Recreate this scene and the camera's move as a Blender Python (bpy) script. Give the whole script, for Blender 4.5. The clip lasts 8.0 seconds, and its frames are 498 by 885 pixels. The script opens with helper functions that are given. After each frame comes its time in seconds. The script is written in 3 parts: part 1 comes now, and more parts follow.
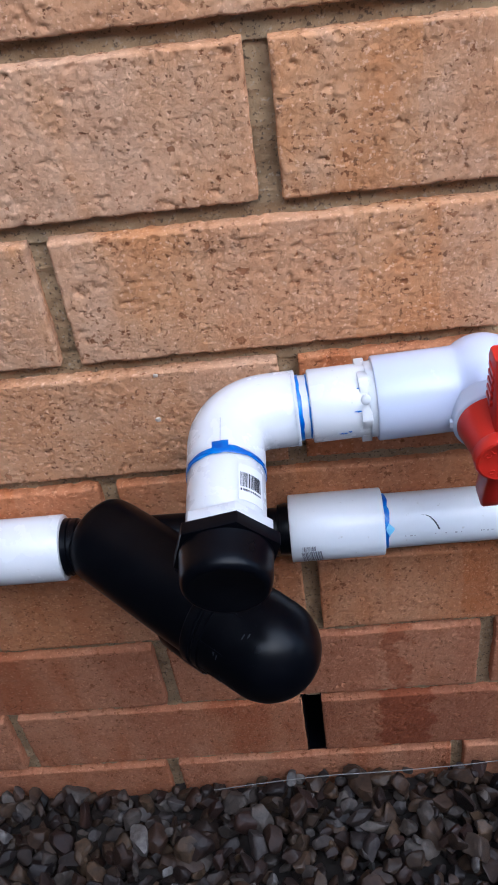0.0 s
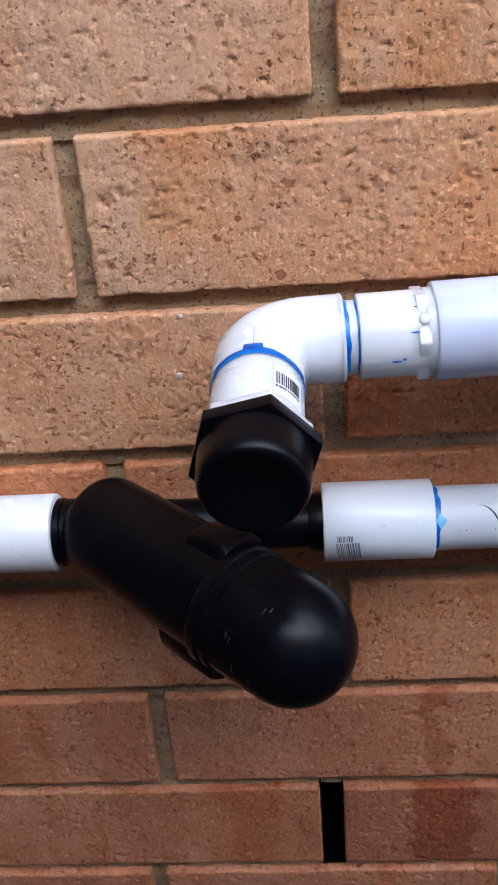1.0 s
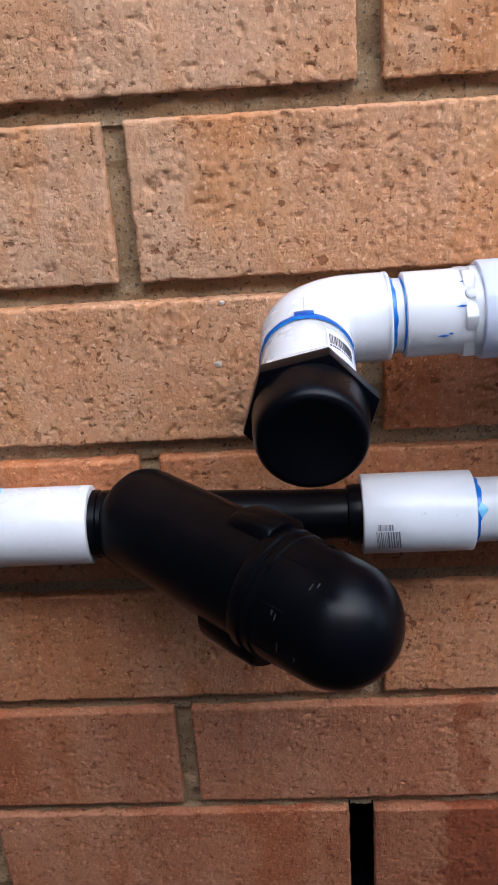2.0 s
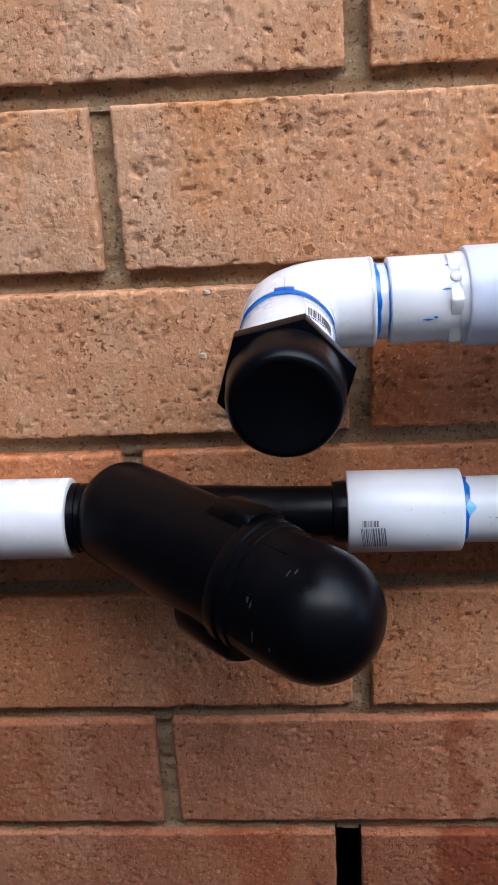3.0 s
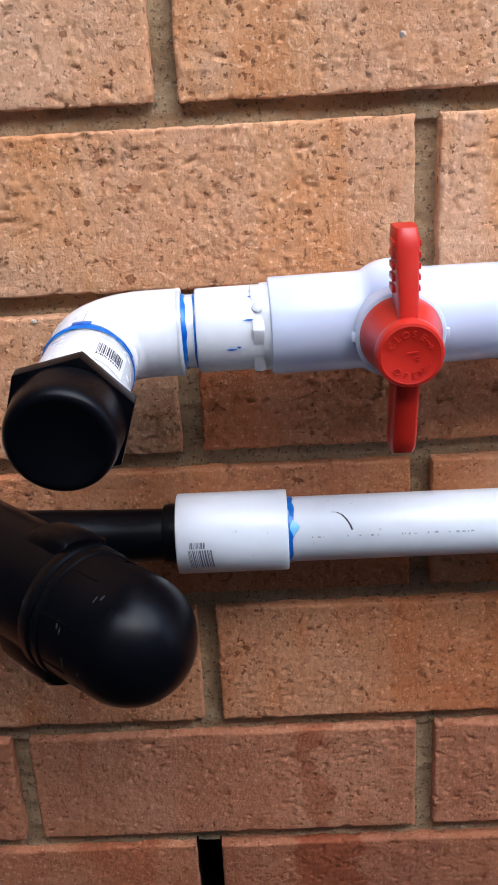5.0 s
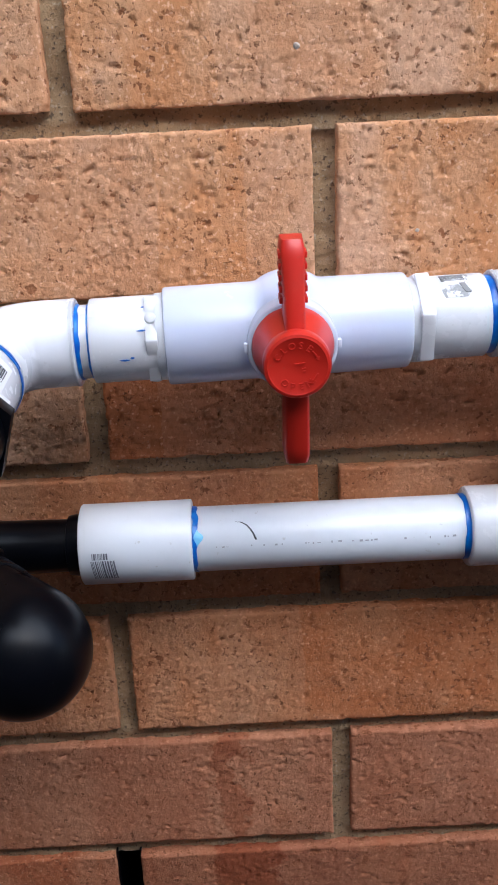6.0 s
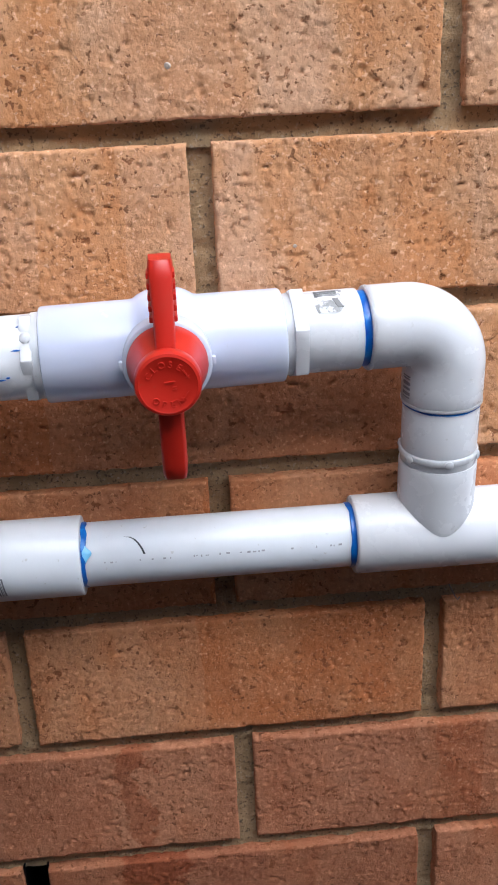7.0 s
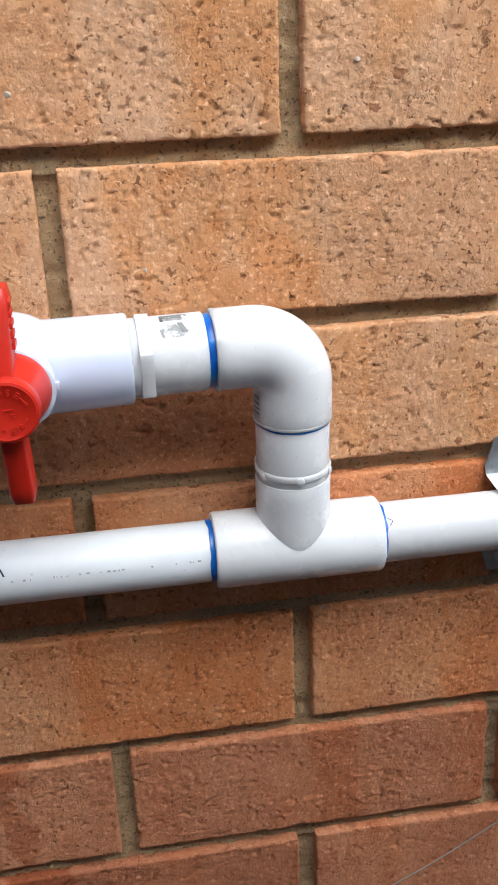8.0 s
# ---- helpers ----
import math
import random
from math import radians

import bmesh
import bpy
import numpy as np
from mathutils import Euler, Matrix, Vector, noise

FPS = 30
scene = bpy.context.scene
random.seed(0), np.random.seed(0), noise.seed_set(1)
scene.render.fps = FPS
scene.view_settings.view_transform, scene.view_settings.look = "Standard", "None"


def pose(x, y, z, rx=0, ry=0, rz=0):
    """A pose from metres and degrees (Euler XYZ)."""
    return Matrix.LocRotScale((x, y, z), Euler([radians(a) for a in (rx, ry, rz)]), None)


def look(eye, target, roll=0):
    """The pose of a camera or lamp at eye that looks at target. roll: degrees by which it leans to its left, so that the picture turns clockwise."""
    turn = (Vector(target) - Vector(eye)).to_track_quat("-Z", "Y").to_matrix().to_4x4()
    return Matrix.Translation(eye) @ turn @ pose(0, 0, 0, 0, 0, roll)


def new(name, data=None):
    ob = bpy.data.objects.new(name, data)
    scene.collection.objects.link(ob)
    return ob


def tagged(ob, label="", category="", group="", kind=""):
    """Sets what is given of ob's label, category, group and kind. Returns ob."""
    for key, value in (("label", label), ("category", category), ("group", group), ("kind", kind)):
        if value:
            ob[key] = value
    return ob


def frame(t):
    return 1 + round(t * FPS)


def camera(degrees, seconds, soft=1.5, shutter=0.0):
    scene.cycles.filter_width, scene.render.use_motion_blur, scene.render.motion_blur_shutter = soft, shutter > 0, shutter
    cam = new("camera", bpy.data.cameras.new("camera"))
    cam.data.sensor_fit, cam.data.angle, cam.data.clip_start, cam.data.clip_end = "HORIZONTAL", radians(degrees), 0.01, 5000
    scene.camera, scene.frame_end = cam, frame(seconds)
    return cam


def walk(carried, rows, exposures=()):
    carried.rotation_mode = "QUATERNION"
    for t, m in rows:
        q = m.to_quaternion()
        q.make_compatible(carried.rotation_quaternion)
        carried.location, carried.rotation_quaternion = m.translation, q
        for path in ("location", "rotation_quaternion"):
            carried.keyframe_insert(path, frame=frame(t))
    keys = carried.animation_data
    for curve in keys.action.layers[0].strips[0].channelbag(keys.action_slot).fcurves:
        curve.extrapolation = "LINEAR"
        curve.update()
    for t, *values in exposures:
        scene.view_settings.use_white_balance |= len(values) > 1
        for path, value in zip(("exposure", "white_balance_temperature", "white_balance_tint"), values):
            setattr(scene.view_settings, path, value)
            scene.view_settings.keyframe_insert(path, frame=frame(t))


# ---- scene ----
cam = camera(30.1, 8.0, soft=1.8)
PATH = [
    (0, (0.1299, -0.4051, 0.7749), (-0.0078, 1.0689, -0.5699), -8.64),
    (0.2, (0.1176, -0.4202, 0.7372), (-0.0241, 1.1672, -0.4712), -7.66),
    (0.5, (0.1192, -0.4118, 0.6876), (-0.0778, 1.2331, -0.4329), -6.13),
    (1, (0.1075, -0.4234, 0.6298), (-0.0273, 1.3111, -0.3568), -4.76),
    (1.5, (0.0906, -0.4349, 0.6064), (0.0556, 1.3430, -0.3091), -2.46),
    (2, (0.0822, -0.4430, 0.5912), (-0.0303, 1.3675, -0.2512), -4.07),
    (2.2, (0.0788, -0.4455, 0.5807), (-0.0548, 1.3800, -0.2253), -3.24),
    (3.3, (0.0985, -0.4465, 0.5563), (-0.0313, 1.4129, -0.1688), -3.29),
    (3.5, (0.0992, -0.4441, 0.5578), (-0.0165, 1.4049, -0.1957), -3.63),
    (4, (0.1159, -0.4439, 0.5620), (-0.0066, 1.4082, -0.1827), -3.85),
    (4.5, (0.1349, -0.4490, 0.5631), (0.0525, 1.4094, -0.1715), -3.50),
    (5, (0.1599, -0.4506, 0.5690), (0.1175, 1.4105, -0.1623), -3.15),
    (5.2, (0.1697, -0.4461, 0.5735), (0.1289, 1.4115, -0.1667), -3.08),
    (6.3, (0.2009, -0.4498, 0.5691), (0.2439, 1.4142, -0.1545), -2.77),
    (6.5, (0.2057, -0.4463, 0.5736), (0.2635, 1.4154, -0.1550), -2.90),
    (7, (0.2251, -0.4526, 0.5771), (0.3562, 1.4038, -0.1553), -2.63),
    (7.5, (0.2451, -0.4539, 0.5819), (0.4790, 1.3810, -0.1786), -2.63),
    (8, (0.2654, -0.4626, 0.5871), (0.5324, 1.3786, -0.1471), -2.37),
]
EXPOSURES = [(0.0, 0.54, 5200, 9), (1.0, 0.66, 5400, 9), (3.5, 0.79, 5600, 9), (4.5, 0.90, 5600, 9), (6.5, 0.70, 5600, 9), (7.0, 0.76, 5800, 7), (8.0, 0.87, 6100, 3)]
walk(cam, [(t, look(eye, target, roll)) for t, eye, target, roll in PATH], EXPOSURES)

# ---- world and light ----
world = bpy.data.worlds.new("overcast_sky")
scene.world = world
world.use_nodes = True
wn = world.node_tree
sky = wn.nodes.new("ShaderNodeTexSky")
sky.sky_type = "NISHITA"
sky.sun_disc = False
sky.sun_elevation, sky.sun_rotation = radians(50), radians(155)
sky.air_density, sky.dust_density = 1.0, 3.0
wn.links.new(sky.outputs[0], wn.nodes["Background"].inputs[0])
wn.nodes["Background"].inputs[1].default_value = 0.17
sun_data = bpy.data.lights.new("sun", "SUN")
sun_data.energy, sun_data.angle, sun_data.color = 2.7, radians(70), (0.97, 0.985, 1.0)
sun = new("sun", sun_data)
sun.matrix_world = look((1.1, -1.5, 2.45), (0.2, 0.0, 0.4))


# ---- materials ----
def shader(name):
    m = bpy.data.materials.new(name)
    m.use_nodes = True
    nt = m.node_tree
    return m, nt, nt.nodes["Principled BSDF"]


def node(nt, kind, ins=None, operation="", data_type="", blend_type=""):
    n = nt.nodes.new(kind)
    if operation:
        n.operation = operation
    if data_type:
        n.data_type = data_type
    if blend_type:
        n.blend_type = blend_type
    for k, v in (ins or {}).items():
        if isinstance(v, bpy.types.NodeSocket):
            nt.links.new(v, n.inputs[k])
        else:
            n.inputs[k].default_value = v
    return n


def grain(nt, vec, scale, detail=3.0, rough=0.55):
    return node(nt, "ShaderNodeTexNoise", {"Vector": vec, "Scale": scale, "Detail": detail, "Roughness": rough}).outputs[0]


def ramp(nt, fac, *stops):
    n = node(nt, "ShaderNodeValToRGB", {"Fac": fac})
    e = n.color_ramp.elements
    e[0].position, e[0].color = stops[0][0], (*stops[0][1], 1)
    e[1].position, e[1].color = stops[-1][0], (*stops[-1][1], 1)
    for p, c in stops[1:-1]:
        e.new(p).color = (*c, 1)
    return n.outputs[0]


def grey(nt, fac, a, b):
    return ramp(nt, fac, (a, (0, 0, 0)), (b, (1, 1, 1)))


def mix(nt, fac, a, b, how="MIX"):
    n = node(nt, "ShaderNodeMix", data_type="RGBA", blend_type=how)
    for i, v in ((0, fac), (6, a), (7, b)):
        if isinstance(v, bpy.types.NodeSocket):
            nt.links.new(v, n.inputs[i])
        else:
            n.inputs[i].default_value = v if i == 0 else (*v, 1)
    return n.outputs[2]


def math_node(nt, op, a, b=0.0):
    return node(nt, "ShaderNodeMath", {0: a, 1: b}, operation=op).outputs[0]


def bump(nt, bsdf, height, strength, distance):
    b = node(nt, "ShaderNodeBump", {"Height": height, "Strength": strength, "Distance": distance})
    nt.links.new(b.outputs[0], bsdf.inputs["Normal"])


def local_vec(nt, spread=7.0):
    """Object coordinates, moved by the object's random number."""
    co = node(nt, "ShaderNodeTexCoord").outputs["Object"]
    rnd = node(nt, "ShaderNodeObjectInfo").outputs["Random"]
    off = math_node(nt, "MULTIPLY", rnd, spread)
    return node(nt, "ShaderNodeVectorMath", {0: co, 1: off}, operation="ADD").outputs[0], rnd, co


def brick_material(name, tones, stain=0.0, stain_x=0.0, stain_w=0.03):
    """Fired clay: a rusty, a middle and a pale tone in upright clouds, crumbs, pits; stain: a damp streak at stain_x."""
    m, nt, bsdf = shader(name)
    vec, rnd, co = local_vec(nt)
    rust, mean, light = tones
    tall = node(nt, "ShaderNodeVectorMath", {0: vec, 1: (1.0, 1.0, 0.35)}, operation="MULTIPLY").outputs[0]
    big = grain(nt, tall, 17, 3, 0.6)
    mid = grain(nt, vec, 55, 5, 0.65)
    base = ramp(nt, big, (0.40, rust), (0.5, mean), (0.60, light))
    base = mix(nt, math_node(nt, "MULTIPLY", rnd, 0.3), base, mean)
    # kiln marks: upright bands with fairly crisp, slightly wavy borders
    sx = node(nt, "ShaderNodeSeparateXYZ", {0: vec}).outputs[0]
    wave = math_node(nt, "MULTIPLY", grain(nt, vec, 30, 3), 0.016)
    line = node(nt, "ShaderNodeCombineXYZ", {0: math_node(nt, "ADD", sx, wave), 1: rnd}).outputs[0]
    kiln = grain(nt, line, 15, 0, 0.5)
    base = mix(nt, math_node(nt, "MULTIPLY", grey(nt, kiln, 0.53, 0.55), 0.6), base, tuple(0.93 * r + 0.02 for r in rust))
    base = mix(nt, math_node(nt, "MULTIPLY", grey(nt, kiln, 0.44, 0.41), 0.35), base, tuple(0.96 * v for v in light))
    base = mix(nt, 0.28, base, ramp(nt, mid, (0.36, rust), (0.52, mean), (0.7, light)))
    # crumbs, each a shade of its own
    vo = node(nt, "ShaderNodeTexVoronoi", {"Vector": vec, "Scale": 430.0, "Randomness": 1.0})
    shade = node(nt, "ShaderNodeSeparateColor", {0: vo.outputs["Color"]}).outputs[0]
    base = mix(nt, 0.25, base, ramp(nt, shade, (0.0, (0.42, 0.36, 0.32)), (0.5, (0.95, 0.95, 0.95)), (1.0, (1.0, 1.0, 1.0))), "MULTIPLY")
    pale = grain(nt, vec, 430, 2, 0.5)
    base = mix(nt, math_node(nt, "MULTIPLY", grey(nt, pale, 0.60, 0.68), 0.6), base, tuple(min(0.85, 1.28 * v) for v in light))
    rusty = grain(nt, vec, 130, 4, 0.65)
    base = mix(nt, math_node(nt, "MULTIPLY", grey(nt, rusty, 0.56, 0.68), 0.4), base, tuple(0.55 * v for v in rust))
    clump = grain(nt, vec, 38, 2)
    dark = math_node(nt, "MULTIPLY", grey(nt, grain(nt, vec, 330, 3, 0.6), 0.60, 0.66), grey(nt, clump, 0.40, 0.56))
    base = mix(nt, math_node(nt, "MULTIPLY", dark, 0.75), base, (0.16, 0.062, 0.026))
    # torn pits in clusters, rusty inside
    group = grey(nt, grain(nt, vec, 24, 3), 0.42, 0.60)
    pits = math_node(nt, "MULTIPLY", grey(nt, grain(nt, vec, 200, 4, 0.6), 0.60, 0.635), group)
    crack = math_node(nt, "MULTIPLY", grey(nt, grain(nt, vec, 100, 5, 0.6), 0.645, 0.67), 0.9)
    pits = math_node(nt, "MAXIMUM", pits, crack)
    base = mix(nt, math_node(nt, "MULTIPLY", pits, 0.8), base, (0.23, 0.078, 0.028))
    if stain:
        sep = node(nt, "ShaderNodeSeparateXYZ", {0: co})
        wav = math_node(nt, "MULTIPLY", math_node(nt, "SUBTRACT", grain(nt, vec, 45, 5, 0.7), 0.5), 0.07)
        dist = math_node(nt, "ABSOLUTE", math_node(nt, "SUBTRACT", math_node(nt, "ADD", sep.outputs[0], wav), stain_x))
        wet = node(nt, "ShaderNodeMapRange", {"Value": dist, "From Min": stain_w * 0.7, "From Max": stain_w, "To Min": stain, "To Max": 0.0}).outputs[0]
        base = mix(nt, wet, base, (0.66, 0.43, 0.32), "MULTIPLY")
    nt.links.new(base, bsdf.inputs["Base Color"])
    bsdf.inputs["Roughness"].default_value = 0.88
    bsdf.inputs["Specular IOR Level"].default_value = 0.25
    h = math_node(nt, "ADD", math_node(nt, "MULTIPLY", grain(nt, vec, 820, 4, 0.7), 1.25), math_node(nt, "MULTIPLY", grain(nt, vec, 230, 4, 0.65), 0.35))
    h = math_node(nt, "SUBTRACT", h, math_node(nt, "MULTIPLY", vo.outputs["Distance"], 0.6))
    h = math_node(nt, "SUBTRACT", h, math_node(nt, "MULTIPLY", pits, 1.2))
    h = math_node(nt, "SUBTRACT", h, math_node(nt, "MULTIPLY", dark, 1.2))
    rough_zone = node(nt, "ShaderNodeMapRange", {"Value": grain(nt, vec, 26, 3), "From Min": 0.38, "From Max": 0.62, "To Min": 0.45, "To Max": 1.0}).outputs[0]
    bump(nt, bsdf, math_node(nt, "MULTIPLY", h, rough_zone), 0.62, 0.0010)
    return m


def mortar_material():
    m, nt, bsdf = shader("mortar")
    co = node(nt, "ShaderNodeTexCoord").outputs["Object"]
    c = ramp(nt, grain(nt, co, 25, 4), (0.3, (0.285, 0.190, 0.098)), (0.7, (0.440, 0.308, 0.170)))
    c = mix(nt, math_node(nt, "MULTIPLY", grey(nt, grain(nt, co, 500, 2), 0.58, 0.68), 0.75), c, (0.07, 0.05, 0.035))
    c = mix(nt, math_node(nt, "MULTIPLY", grey(nt, grain(nt, co, 450, 2), 0.60, 0.7), 0.6), c, (0.45, 0.38, 0.28))
    nt.links.new(c, bsdf.inputs["Base Color"])
    bsdf.inputs["Roughness"].default_value = 0.9
    bump(nt, bsdf, grain(nt, co, 500, 4, 0.7), 0.6, 0.002)
    return m


def plastic(name, colour, rough, dirt=(0.45, 0.42, 0.38), amount=0.12, fine=0.0003, spec=0.5, milky=0.0):
    m, nt, bsdf = shader(name)
    vec, rnd, co = local_vec(nt)
    d = math_node(nt, "MULTIPLY", grey(nt, grain(nt, vec, 35, 5, 0.65), 0.5, 0.8), amount)
    c = mix(nt, d, colour, dirt)
    speck = math_node(nt, "MULTIPLY", grey(nt, grain(nt, vec, 260, 2), 0.70, 0.76), amount * 2.5)
    c = mix(nt, speck, c, dirt)
    nt.links.new(c, bsdf.inputs["Base Color"])
    r = node(nt, "ShaderNodeMapRange", {"Value": grain(nt, vec, 70, 4), "To Min": rough * 0.75, "To Max": rough * 1.3}).outputs[0]
    nt.links.new(r, bsdf.inputs["Roughness"])
    bsdf.inputs["Specular IOR Level"].default_value = spec
    bsdf.inputs["Subsurface Weight"].default_value = milky
    bsdf.inputs["Subsurface Radius"].default_value = (1.0, 1.0, 1.0)
    bsdf.inputs["Subsurface Scale"].default_value = 0.011
    bump(nt, bsdf, grain(nt, vec, 120, 3), 0.15, fine)
    return m


def primer_material():
    m, nt, bsdf = shader("blue_primer")
    vec, rnd, co = local_vec(nt)
    c = ramp(nt, grain(nt, vec, 140, 3), (0.3, (0.004, 0.060, 0.33)), (0.55, (0.008, 0.135, 0.50)), (0.75, (0.03, 0.28, 0.66)))
    nt.links.new(c, bsdf.inputs["Base Color"])
    bsdf.inputs["Roughness"].default_value = 0.3
    return m


def pebble_material():
    m, nt, bsdf = shader("pebbles")
    g = node(nt, "ShaderNodeNewGeometry")
    co = node(nt, "ShaderNodeTexCoord").outputs["Object"]
    isl = g.outputs["Random Per Island"]
    c = ramp(nt, isl, (0.0, (0.008, 0.005, 0.004)), (0.14, (0.038, 0.016, 0.009)), (0.28, (0.080, 0.043, 0.022)), (0.42, (0.016, 0.009, 0.008)), (0.54, (0.120, 0.070, 0.036)),
             (0.66, (0.046, 0.017, 0.009)), (0.78, (0.024, 0.015, 0.012)), (0.88, (0.125, 0.098, 0.078)), (0.95, (0.055, 0.042, 0.040)), (1.0, (0.30, 0.27, 0.24)))
    c = mix(nt, 0.75, c, ramp(nt, grain(nt, co, 130, 6, 0.7), (0.36, (0.12, 0.10, 0.09)), (0.68, (0.95, 0.95, 0.95))), "MULTIPLY")
    nt.links.new(c, bsdf.inputs["Base Color"])
    bsdf.inputs["Roughness"].default_value = 0.6
    bump(nt, bsdf, grain(nt, co, 240, 6, 0.65), 0.6, 0.0016)
    return m


def rough_material(name, a, b, scale, rough=0.9):
    m, nt, bsdf = shader(name)
    co = node(nt, "ShaderNodeTexCoord").outputs["Object"]
    c = ramp(nt, grain(nt, co, scale, 5, 0.6), (0.3, a), (0.7, b))
    nt.links.new(c, bsdf.inputs["Base Color"])
    bsdf.inputs["Roughness"].default_value = rough
    bump(nt, bsdf, grain(nt, co, scale * 6, 4), 0.4, 0.003)
    return m


def metal_material():
    m, nt, bsdf = shader("galvanised_steel")
    co = node(nt, "ShaderNodeTexCoord").outputs["Object"]
    c = ramp(nt, grain(nt, co, 220, 3), (0.35, (0.50, 0.53, 0.55)), (0.65, (0.66, 0.69, 0.71)))
    nt.links.new(c, bsdf.inputs["Base Color"])
    bsdf.inputs["Metallic"].default_value = 1.0
    bsdf.inputs["Roughness"].default_value = 0.38
    return m


TAN = ((0.57, 0.233, 0.083), (0.615, 0.315, 0.152), (0.648, 0.394, 0.246))
ORANGE = ((0.505, 0.158, 0.052), (0.57, 0.231, 0.096), (0.615, 0.306, 0.160))
RED = ((0.385, 0.116, 0.046), (0.455, 0.175, 0.082), (0.505, 0.235, 0.128))
# stained low brick: red tones darkened to paint in the shade there
DAMP_SHADED = ((0.29, 0.080, 0.031), (0.355, 0.125, 0.056), (0.41, 0.170, 0.088))
M_TAN = brick_material("tan_brick", TAN)
M_ORANGE = brick_material("orange_brick", ORANGE)
M_REDBRICK = brick_material("red_brick", RED)
M_WET_SHADED = brick_material("stained_shaded_brick", DAMP_SHADED, 0.9, -0.052, 0.020)
M_STREAK = brick_material("streaked_brick", RED, 0.65, 0.055, 0.010)
M_MORTAR = mortar_material()
M_PVC = plastic("white_pvc", (0.74, 0.74, 0.755), 0.26, milky=0.75)
M_PVC_VALVE = plastic("cool_white_pvc", (0.63, 0.665, 0.80), 0.24, amount=0.05, milky=0.55)
M_PVC_GREY = plastic("weathered_pvc", (0.735, 0.755, 0.79), 0.32, amount=0.18, milky=0.6)
M_BLACK = plastic("black_plastic", (0.0016, 0.0018, 0.0030), 0.30, dirt=(0.08, 0.08, 0.09), amount=0.03, spec=0.14)
M_DUST = plastic("dust", (0.024, 0.026, 0.03), 0.7, amount=0.1)
M_RED = plastic("red_plastic", (0.56, 0.020, 0.009), 0.36, dirt=(0.45, 0.06, 0.03), amount=0.2)
M_PRIMER = primer_material()
M_PALE_BLUE = plastic("thin_primer", (0.22, 0.55, 0.80), 0.3, dirt=(0.75, 0.78, 0.8), amount=0.9)
def torn_label():
    """Torn sticker: white paper left in shreds over grey glue and foil."""
    m, nt, bsdf = shader("torn_label")
    co = node(nt, "ShaderNodeTexCoord").outputs["Object"]
    c = mix(nt, grey(nt, grain(nt, co, 210, 3, 0.6), 0.46, 0.52), (0.30, 0.30, 0.29), (0.76, 0.76, 0.77))
    c = mix(nt, math_node(nt, "MULTIPLY", grey(nt, grain(nt, co, 900, 2), 0.58, 0.66), 0.6), c, (0.12, 0.12, 0.12))
    nt.links.new(c, bsdf.inputs["Base Color"])
    bsdf.inputs["Roughness"].default_value = 0.45
    bump(nt, bsdf, grain(nt, co, 300, 3), 0.4, 0.0004)
    return m


M_TORN = torn_label()
M_RESIDUE = plastic("sticker_residue", (0.22, 0.22, 0.215), 0.5, dirt=(0.62, 0.62, 0.6), amount=0.8)
M_GREY_INK = plastic("faded_ink", (0.34, 0.34, 0.36), 0.5, dirt=(0.65, 0.6, 0.6), amount=0.6)
M_SMUDGED = plastic("smudged_ink", (0.13, 0.13, 0.16), 0.5, dirt=(0.6, 0.6, 0.62), amount=0.7)
M_INK = plastic("black_ink", (0.025, 0.025, 0.03), 0.5, amount=0.05)
M_LABEL = plastic("label_paper", (0.74, 0.74, 0.76), 0.4, amount=0.1)
M_FOIL = metal_material()
M_PEBBLE = pebble_material()
M_SOIL = rough_material("dark_soil", (0.012, 0.009, 0.008), (0.035, 0.026, 0.02), 40)
M_CORE = rough_material("cavity_block", (0.02, 0.018, 0.017), (0.04, 0.036, 0.034), 30)
# grey of the added south wall, pale enough to bounce fill light
M_FILL_WALL = rough_material("fill_wall_grey", (0.32, 0.312, 0.30), (0.40, 0.39, 0.375), 6)
# near-black, so the added west wall bounces no light onto the bricks
M_SHADE = rough_material("shade_wall_dark", (0.030, 0.028, 0.027), (0.055, 0.052, 0.048), 6)
M_GRIT = rough_material("pale_grit", (0.46, 0.37, 0.29), (0.62, 0.53, 0.44), 300)
M_WIRE = plastic("pale_wire", (0.20, 0.19, 0.18), 0.5)


# ---- building helpers ----
def finish(ob, angle=38):
    me = ob.data
    me.polygons.foreach_set("use_smooth", [True] * len(me.polygons))
    me.set_sharp_from_angle(angle=radians(angle))
    return ob


def part(name, bm, material, parent=None, label="", angle=38):
    """Links a bmesh as one mesh object under a thing or a part."""
    me = bpy.data.meshes.new(name)
    bmesh.ops.recalc_face_normals(bm, faces=bm.faces)
    bm.to_mesh(me)
    bm.free()
    me.materials.append(material)
    ob = new(name, me)
    finish(ob, angle)
    if parent:
        ob.parent = parent
    if label:
        tagged(ob, label)
    return ob


def thing(name, at, label, category, group="", kind=""):
    e = new(name)
    e.empty_display_size = 0.02
    e.location = at
    return tagged(e, label, category, group, kind)


def settle(root):
    """Keeps the parts, built in world coordinates, where they are under the moved root."""
    bpy.context.view_layer.update()
    for o in root.children:
        o.matrix_parent_inverse = root.matrix_world.inverted()
    return root


def along(base, direction, up=(0, 0, 1)):
    """The matrix whose z runs along direction from base, with x towards up."""
    z = Vector(direction).normalized()
    x = Vector(up) - z * z.dot(Vector(up))
    if x.length < 1e-4:
        x = Vector((1, 0, 0)) - z * z.x
    x.normalize()
    y = z.cross(x)
    m = Matrix((x, y, z)).transposed().to_4x4()
    m.translation = Vector(base)
    return m


